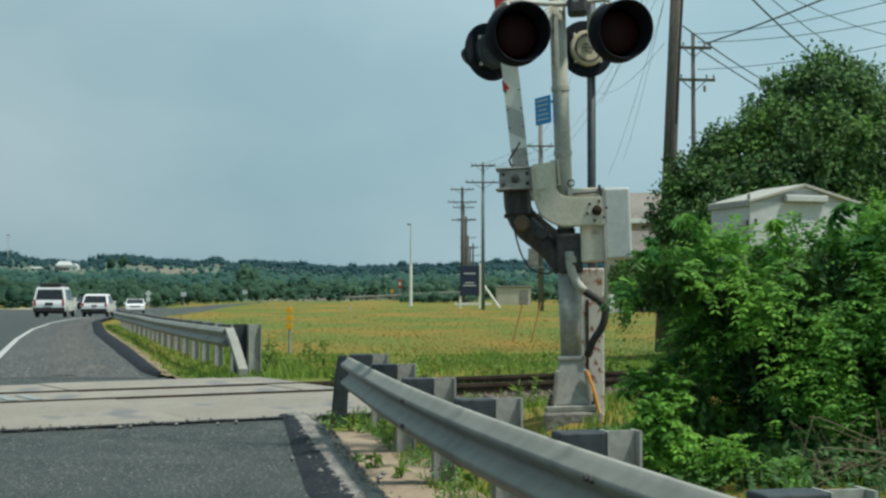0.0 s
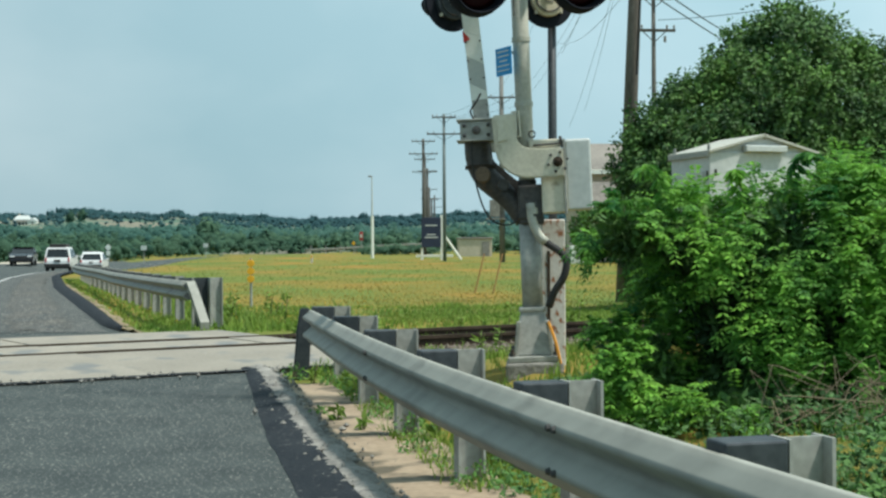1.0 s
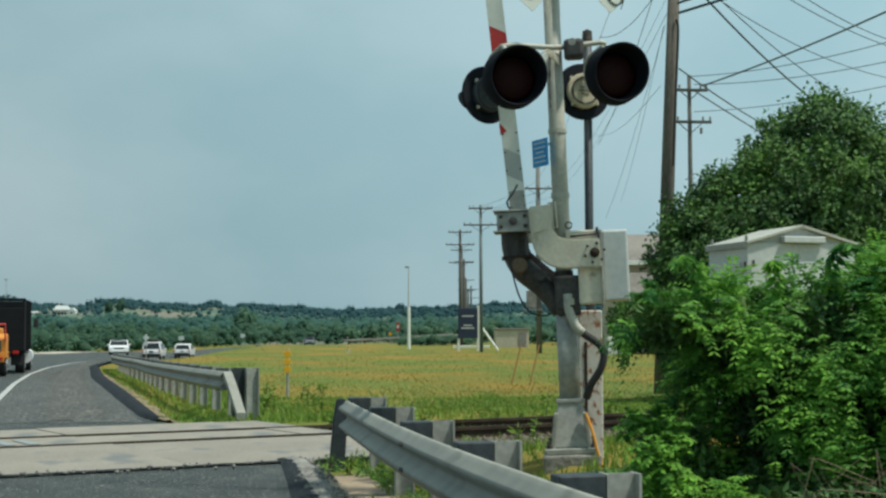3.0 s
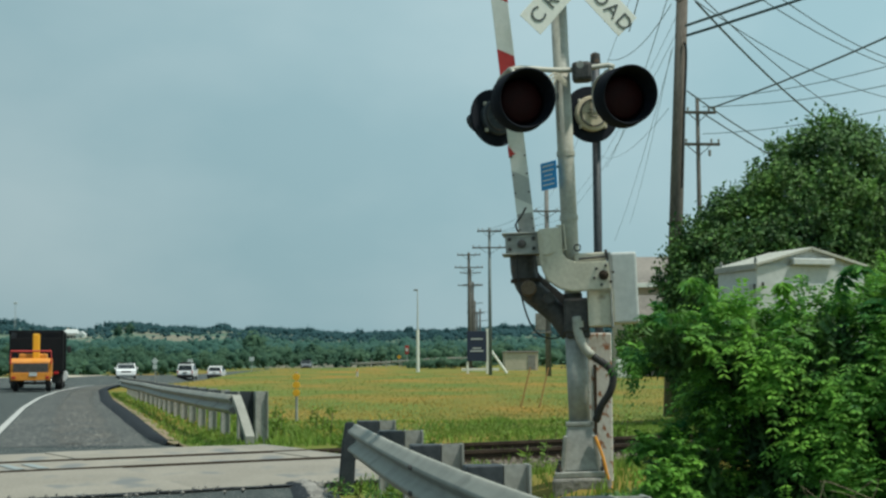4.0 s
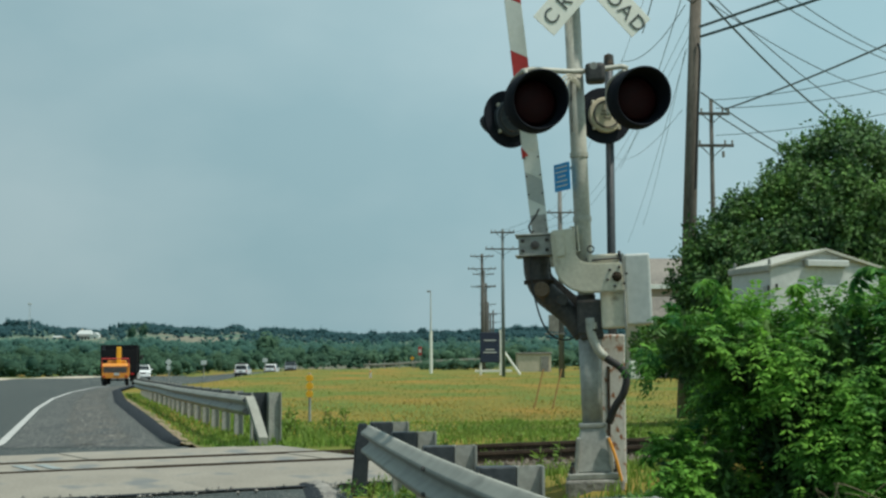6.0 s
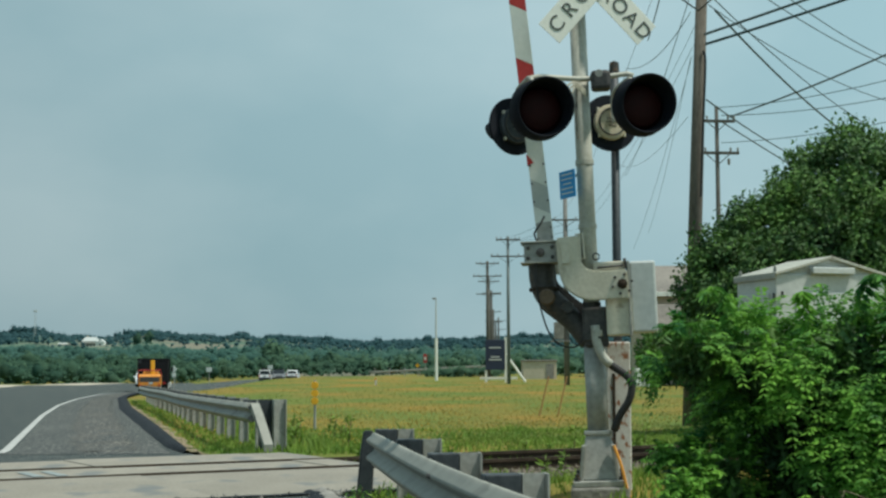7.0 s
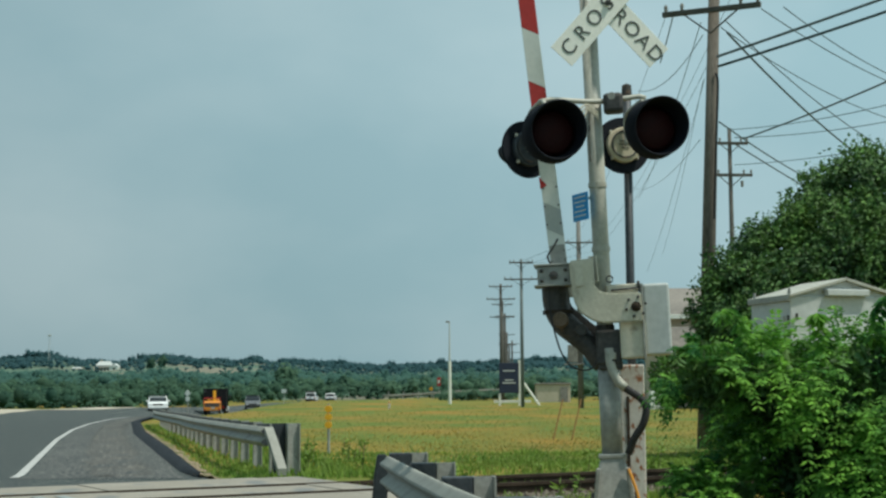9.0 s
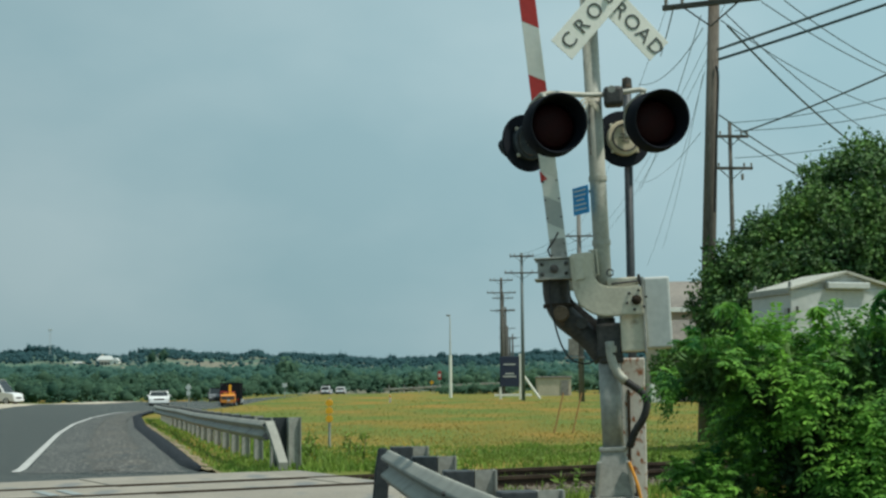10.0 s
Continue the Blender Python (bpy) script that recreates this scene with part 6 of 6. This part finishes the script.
def car(name, label, category, paint, style):
    """Forward is +y; the origin is on the road under the middle."""
    c = thing(name, label, category)
    if style == "suv":
        L, H, W, bz, rear, front, hood = 4.6, 1.78, 1.88, 0.98, -2.05, 0.75, 1.05
    elif style == "hatch":
        L, H, W, bz, rear, front, hood = 4.3, 1.60, 1.84, 0.92, -1.75, 0.75, 0.98
    elif style == "sedan":
        L, H, W, bz, rear, front, hood = 4.7, 1.46, 1.84, 0.88, -1.25, 0.65, 0.92
    elif style == "pickup":
        L, H, W, bz, rear, front, hood = 5.6, 1.88, 2.0, 1.08, -0.7, 1.15, 1.12
    else:
        L, H, W, bz, rear, front, hood = 5.6, 2.5, 2.0, 1.15, -2.6, 1.6, 1.2
    h = L / 2

    def half(z):
        return W / 2 * (1 - 0.04 * ease(bz, bz - 0.7, z)) * (1 - 0.16 * ease(bz, H, z))
    deck = bz + (0.03 if style == "sedan" else 0.0)
    body = part("body", profile_solid(((-h, 0.34), (-h, 0.85), (-h + 0.06, deck), (h - 0.75, hood), (h - 0.12, hood - 0.14), (h, 0.72), (h - 0.02, 0.34)), lambda z: half(z), 0.05), paint, c)
    tail = 0.14 if style in ("suv", "van") else 0.40 if style == "hatch" else 0.62
    nose = 0.72 if style != "van" else 0.75
    part("cabin", profile_solid(((rear - (0.05 if style != "sedan" else 0.45), bz - 0.03), (rear + tail, H - 0.05), (rear + tail + 0.2, H), (front - nose + 0.2, H), (front - nose, H - 0.05), (front + 0.25, bz - 0.03)), half, 0.05), paint, c)
    e = 0.012
    rb, rt = rear - (0.05 if style != "sedan" else 0.45), rear + tail
    z0, z1 = bz + 0.06, H - 0.14

    def y_on(a, b, z):
        return a + (b - a) * (z - bz + 0.03) / (H - 0.05 - bz + 0.03)
    quad_plate([(s * half(z) * 0.86, y_on(rb, rt, z) - e, z) for s, z in ((-1, z0), (1, z0), (1, z1), (-1, z1))], M_GLASS, c, "rear_window", "dark tinted glass")
    fb, ft = front + 0.25, front - nose
    quad_plate([(s * half(z) * 0.9, y_on(fb, ft, z) + e, z) for s, z in ((1, z0), (-1, z0), (-1, z1), (1, z1))], M_GLASS, c, "windscreen", "dark windscreen glass")
    for s in (-1, 1):
        ym = (rb + fb) / 2
        quad_plate([(s * (half(z) + e), y, z) for y, z in ((y_on(rb, rt, z0) + 0.25, z0), (ym - 0.04, z0), (ym - 0.04, z1), (y_on(rb, rt, z1) + 0.22, z1))], M_GLASS, c, "side_window", "dark glass")
        quad_plate([(s * (half(z) + e), y, z) for y, z in ((ym + 0.04, z0), (y_on(fb, ft, z0) - 0.2, z0), (y_on(fb, ft, z1) - 0.15, z1), (ym + 0.04, z1))], M_GLASS, c, "side_window", "dark glass")
        part("tail_lamp", box(0.16 if style != "suv" else 0.12, 0.06, 0.2 if style != "suv" else 0.36, (s * (W / 2 - 0.13), -h + 0.0, 0.86), 0.02), M_TAIL, c)
        part("headlamp", box(0.34, 0.08, 0.13, (s * (W / 2 - 0.26), h - 0.05, 0.70), 0.03), M_LAMPGLASS, c)
        part("mirror", box(0.18, 0.1, 0.13, (s * (half(bz) + 0.09), front - 0.05, bz + 0.1), 0.03), paint, c)
        for y in (-h + 0.85, h - 0.85):
            wheel(c, s * (W / 2 - 0.13), y, 0.36 if style in ("suv", "pickup", "van") else 0.32)
    part("bumper", box(W * 0.96, 0.16, 0.26, (0, -h - 0.02, 0.46), 0.04), M_RUBBER if style in ("suv", "hatch") else paint, c, "black rear bumper" if style in ("suv", "hatch") else "")
    part("bumper", box(W * 0.94, 0.14, 0.24, (0, h - 0.0, 0.42), 0.05), M_RUBBER if style == "pickup" else paint, c)
    part("grille", box(W * 0.5, 0.05, 0.16, (0, h - 0.02, 0.66), 0.02), M_RUBBER, c)
    part("underside", box(W * 0.86, L * 0.9, 0.14, (0, 0, 0.30), 0.02), M_RUBBER, c)
    part("number_plate", box(0.34, 0.02, 0.14, (0, -h - 0.012 if style != "suv" else -h - 0.02, 0.78), 0.005), M_KERB, c)
    if style == "suv":
        part("roof_rack", box(1.2, 1.9, 0.24, (0, -0.9, H + 0.11), 0.05), M_RUBBER, c, "black load on the roof")
        part("spare_cover", box(0.46, 0.08, 0.16, (0.0, -h - 0.03, 0.80), 0.03), M_RUBBER, c)
    if style == "pickup":
        # the open bed's shade, drawn as a dark slab on the closed body
        part("bed_wall", box(W * 0.94, 1.9, 0.1, (0, -1.75, 1.1), 0.02), M_RUBBER, c, "dark panel standing in for the shaded truck bed")
    return c


suv = car("suv", "white sport utility vehicle with dark rear glass driving away", "car", M_CARWHITE, "suv")
hatch = car("hatchback", "white hatchback driving away along the road", "car", M_CARWHITE, "hatch")
sedan = car("sedan", "white sedan facing the crossing on the far curve", "car", M_CARWHITE, "sedan")
dark_car = car("sedan", "black sedan coming towards the crossing", "car", M_CARBLACK, "sedan")
pickup = car("pickup", "grey pickup with pale roof coming down the road", "pickup truck", M_CARGREY, "pickup")
van = car("van", "white van waiting at the side of the far road", "van", M_CARWHITE, "van")

truck = thing("box_truck", "black high-sided chip truck seen from behind", "truck")
bm = box(2.4, 4.2, 0.10, (0, 2.1, 0.85), 0.01)
box(0.08, 4.2, 1.9, (-1.16, 2.1, 1.78), 0.01, bm)
box(0.08, 4.2, 1.9, (1.16, 2.1, 1.78), 0.01, bm)
box(2.4, 0.08, 1.9, (0, 4.2, 1.78), 0.01, bm)
part("chip_box", bm, M_TRUCKBOX, truck, "black steel chip box")
part("tailgate", box(2.26, 0.08, 1.55, (0, 0.04, 1.62), 0.02), M_TRUCKBOX, truck)
part("box_rim", box(2.46, 0.12, 0.10, (0, 0.04, 2.70), 0.02), M_TRUCKBOX, truck)
for y in (0.9, 2.1, 3.3):
    for s in (-1, 1):
        part("box_rib", box(0.06, 0.1, 1.85, (s * 1.23, y, 1.78), 0.01), M_TRUCKBOX, truck)
part("chassis", box(0.9, 6.6, 0.24, (0, 3.0, 0.66), 0.02), M_RUBBER, truck)
cab = part("cab", profile_solid(((4.5, 0.6), (4.5, 2.25), (5.6, 2.3), (6.1, 1.5), (6.9, 1.35), (7.0, 0.6)), lambda z: 1.05 - 0.1 * ease(1.4, 2.3, z), 0.06), M_CARBLACK, truck)
quad_plate([(s * 0.9, 5.66 + 0.47 * (1 - (z - 1.55) / 0.65), z) for s, z in ((1, 1.55), (-1, 1.55), (-1, 2.2), (1, 2.2))], M_GLASS, cab, "windscreen")
for s in (-1, 1):
    wheel(truck, s * 1.0, 1.1, 0.46, 0.34)
    wheel(truck, s * 1.0, 6.0, 0.46, 0.28)
    part("mud_flap", box(0.5, 0.02, 0.5, (s * 0.95, 0.45, 0.55), 0.0), M_RUBBER, truck)
    part("tail_lamp", box(0.22, 0.06, 0.12, (s * 0.9, -0.03, 0.78), 0.01), M_TAIL, truck)
    part("mirror", box(0.2, 0.1, 0.35, (s * 1.32, 5.7, 1.9), 0.03), M_RUBBER, truck)
part("fuel_tank", lathe(((0.0, -0.4), (0.28, -0.4), (0.30, -0.36), (0.30, 0.36), (0.28, 0.4), (0.0, 0.4)), 16, "y", (1.05, 3.6, 0.62)), M_LAMPGLASS, truck, "bright metal fuel tank")

chip = thing("wood_chipper", "orange towed wood chipper with upright yellow chute", "trailer")
part("frame", box(1.5, 3.2, 0.16, (0, 0.4, 0.62), 0.02), M_CHIPPER, chip)
part("feed_hopper", profile_solid(((-1.2, 0.62), (-1.25, 1.25), (-0.5, 1.45), (0.0, 1.45), (0.0, 0.62)), lambda z: 0.86, 0.03), M_CHIPPER, chip, "orange feed hopper")
# the mouth's inner shade is a dark panel on the closed hopper
part("hopper_mouth", box(1.45, 0.05, 0.42, (0, -1.27, 1.02), 0.01), M_DARKIRON, chip, "dark panel standing in for the shaded hopper mouth")
part("feed_tray", box(1.66, 0.08, 0.34, (0, -1.32, 0.66), 0.02), M_CHIPPER, chip)
part("engine_cover", box(1.2, 1.3, 0.8, (0, 0.9, 1.25), 0.06), M_CHIPPER, chip)
part("chute", box(0.30, 0.34, 1.15, (0.15, 0.2, 1.95), 0.05), M_YELLOW, chip, "upright yellow discharge chute")
part("guard_bar", tube(((-0.84, -1.25, 1.2), (-0.84, -1.2, 1.75), (0.84, -1.2, 1.75), (0.84, -1.25, 1.2)), 0.04, 8), M_RED, chip, "red safety bar")
part("axle", tube(((-0.85, 0.1, 0.36), (0.85, 0.1, 0.36)), 0.05, 8), M_DARKIRON, chip)
part("tow_bar", tube(((0, 1.9, 0.6), (0, 3.6, 0.6)), 0.06, 8), M_DARKIRON, chip)
part("jack_leg", tube(((0.0, 2.4, 0.25), (0.0, 2.4, 0.8)), 0.05, 8), M_DARKIRON, chip)
for s in (-1, 1):
    wheel(chip, s * 0.70, 0.1, 0.36, 0.24)
    part("fender", box(0.26, 0.9, 0.05, (s * 0.74, 0.1, 0.80), 0.02), M_CHIPPER, chip)
    part("tail_lamp", box(0.16, 0.05, 0.1, (s * 0.7, -1.38, 0.62), 0.01), M_TAIL, chip)
part("number_plate", box(0.32, 0.02, 0.16, (0.1, -1.38, 0.76), 0.0), M_CASE, chip)


def drive(ob, rows, back=0.0):
    """Key a vehicle through rows of (seconds, x, y) on the ground, turned along its way or by a fourth number, degrees clockwise from +y; back: metres behind the row's place."""
    ts = [r[0] for r in rows]
    xs_, ys_ = [r[1] for r in rows], [r[2] for r in rows]
    keys = []
    for t in sorted(set(ts) | {0.0, 10.0}):
        x, y = float(np.interp(t, ts, xs_)), float(np.interp(t, ts, ys_))
        t0, t1 = max(0.0, t - 0.6), min(10.0, t + 0.6)
        d = Vector((float(np.interp(t1, ts, xs_) - np.interp(t0, ts, xs_)), float(np.interp(t1, ts, ys_) - np.interp(t0, ts, ys_)), 0))
        d = d.normalized() if d.length > 0.5 else Vector((0.22, -0.97, 0))
        if len(rows[0]) > 3:
            hd = radians(float(np.interp(t, ts, [r[3] for r in rows])))
            d = Vector((math.sin(hd), math.cos(hd), 0))
        p = Vector((x, y, 0)) - d * back
        keys.append((t, Matrix.Translation((p.x, p.y, land(p.x, p.y) + 0.01)) @ Matrix.Rotation(math.atan2(-d.x, d.y), 4, "Z")))
    walk(ob, keys)


def motions():
    drive(suv, ((0, -23.2, 86), (0.5, -24.3, 96.5), (1, -25.4, 107), (1.5, -26.4, 117), (2, -27.4, 126.5), (2.5, -28.3, 136), (4, -30.3, 166), (5, -31.1, 186), (7.5, -31.8, 236), (10, -31.1, 286)))
    drive(hatch, ((0, -24.2, 101), (0.5, -25.1, 111), (1, -26, 121), (1.5, -26.8, 131), (2, -27.6, 141), (2.5, -28.2, 151), (4, -29.4, 181), (5, -29.5, 201), (7.5, -29.4, 251), (10, -29.7, 301)))
    drive(sedan, ((0, -30.0, 140, 168), (1.5, -30.3, 138.5, 168), (2.5, -30.4, 136.5, 168), (4, -30.4, 135, 167.5), (5.5, -30.2, 134.5, 167.5), (7.5, -30.2, 134, 167.5), (10, -29.8, 132, 167.5)))
    drive(dark_car, ((0, -33.5, 135), (0.5, -32.0, 125), (1, -30.3, 115), (1.5, -28.1, 103), (2, -26.1, 91), (2.5, -24.2, 80), (3, -22.9, 68), (3.5, -21, 56), (4.5, -16.5, 32), (5.5, -11, 8), (6.5, -5.5, -16), (10, 8, -80)))
    drive(pickup, ((0, -25.7, 355, 172), (4.5, -28.7, 274, 172), (5.5, -29.4, 256, 172), (7.5, -30.5, 220, 170), (9, -31.0, 194, 170), (9.5, -31.1, 184.5, 170), (10, -32.4, 175, 170)))
    way = ((0, -5.9, 4.5, -13), (1, -9.5, 20.5, -13), (2, -13.0, 36.5, -13), (2.5, -14.7, 44.5, -12.8), (4, -19.15, 66.5, -13.4), (5, -20.9, 80, -12.2), (5.5, -22.15, 88.5, -11.4), (7.5, -26.1, 124, -9.0), (9.5, -29.05, 161, -6.8), (10, -29.9, 170, -6.4))
    drive(truck, way)
    drive(chip, way, back=3.4)
    drive(van, ((0, -76, 147, 100), (7.5, -54.5, 141.5, 100), (10, -48.0, 140, 100)))


motions()
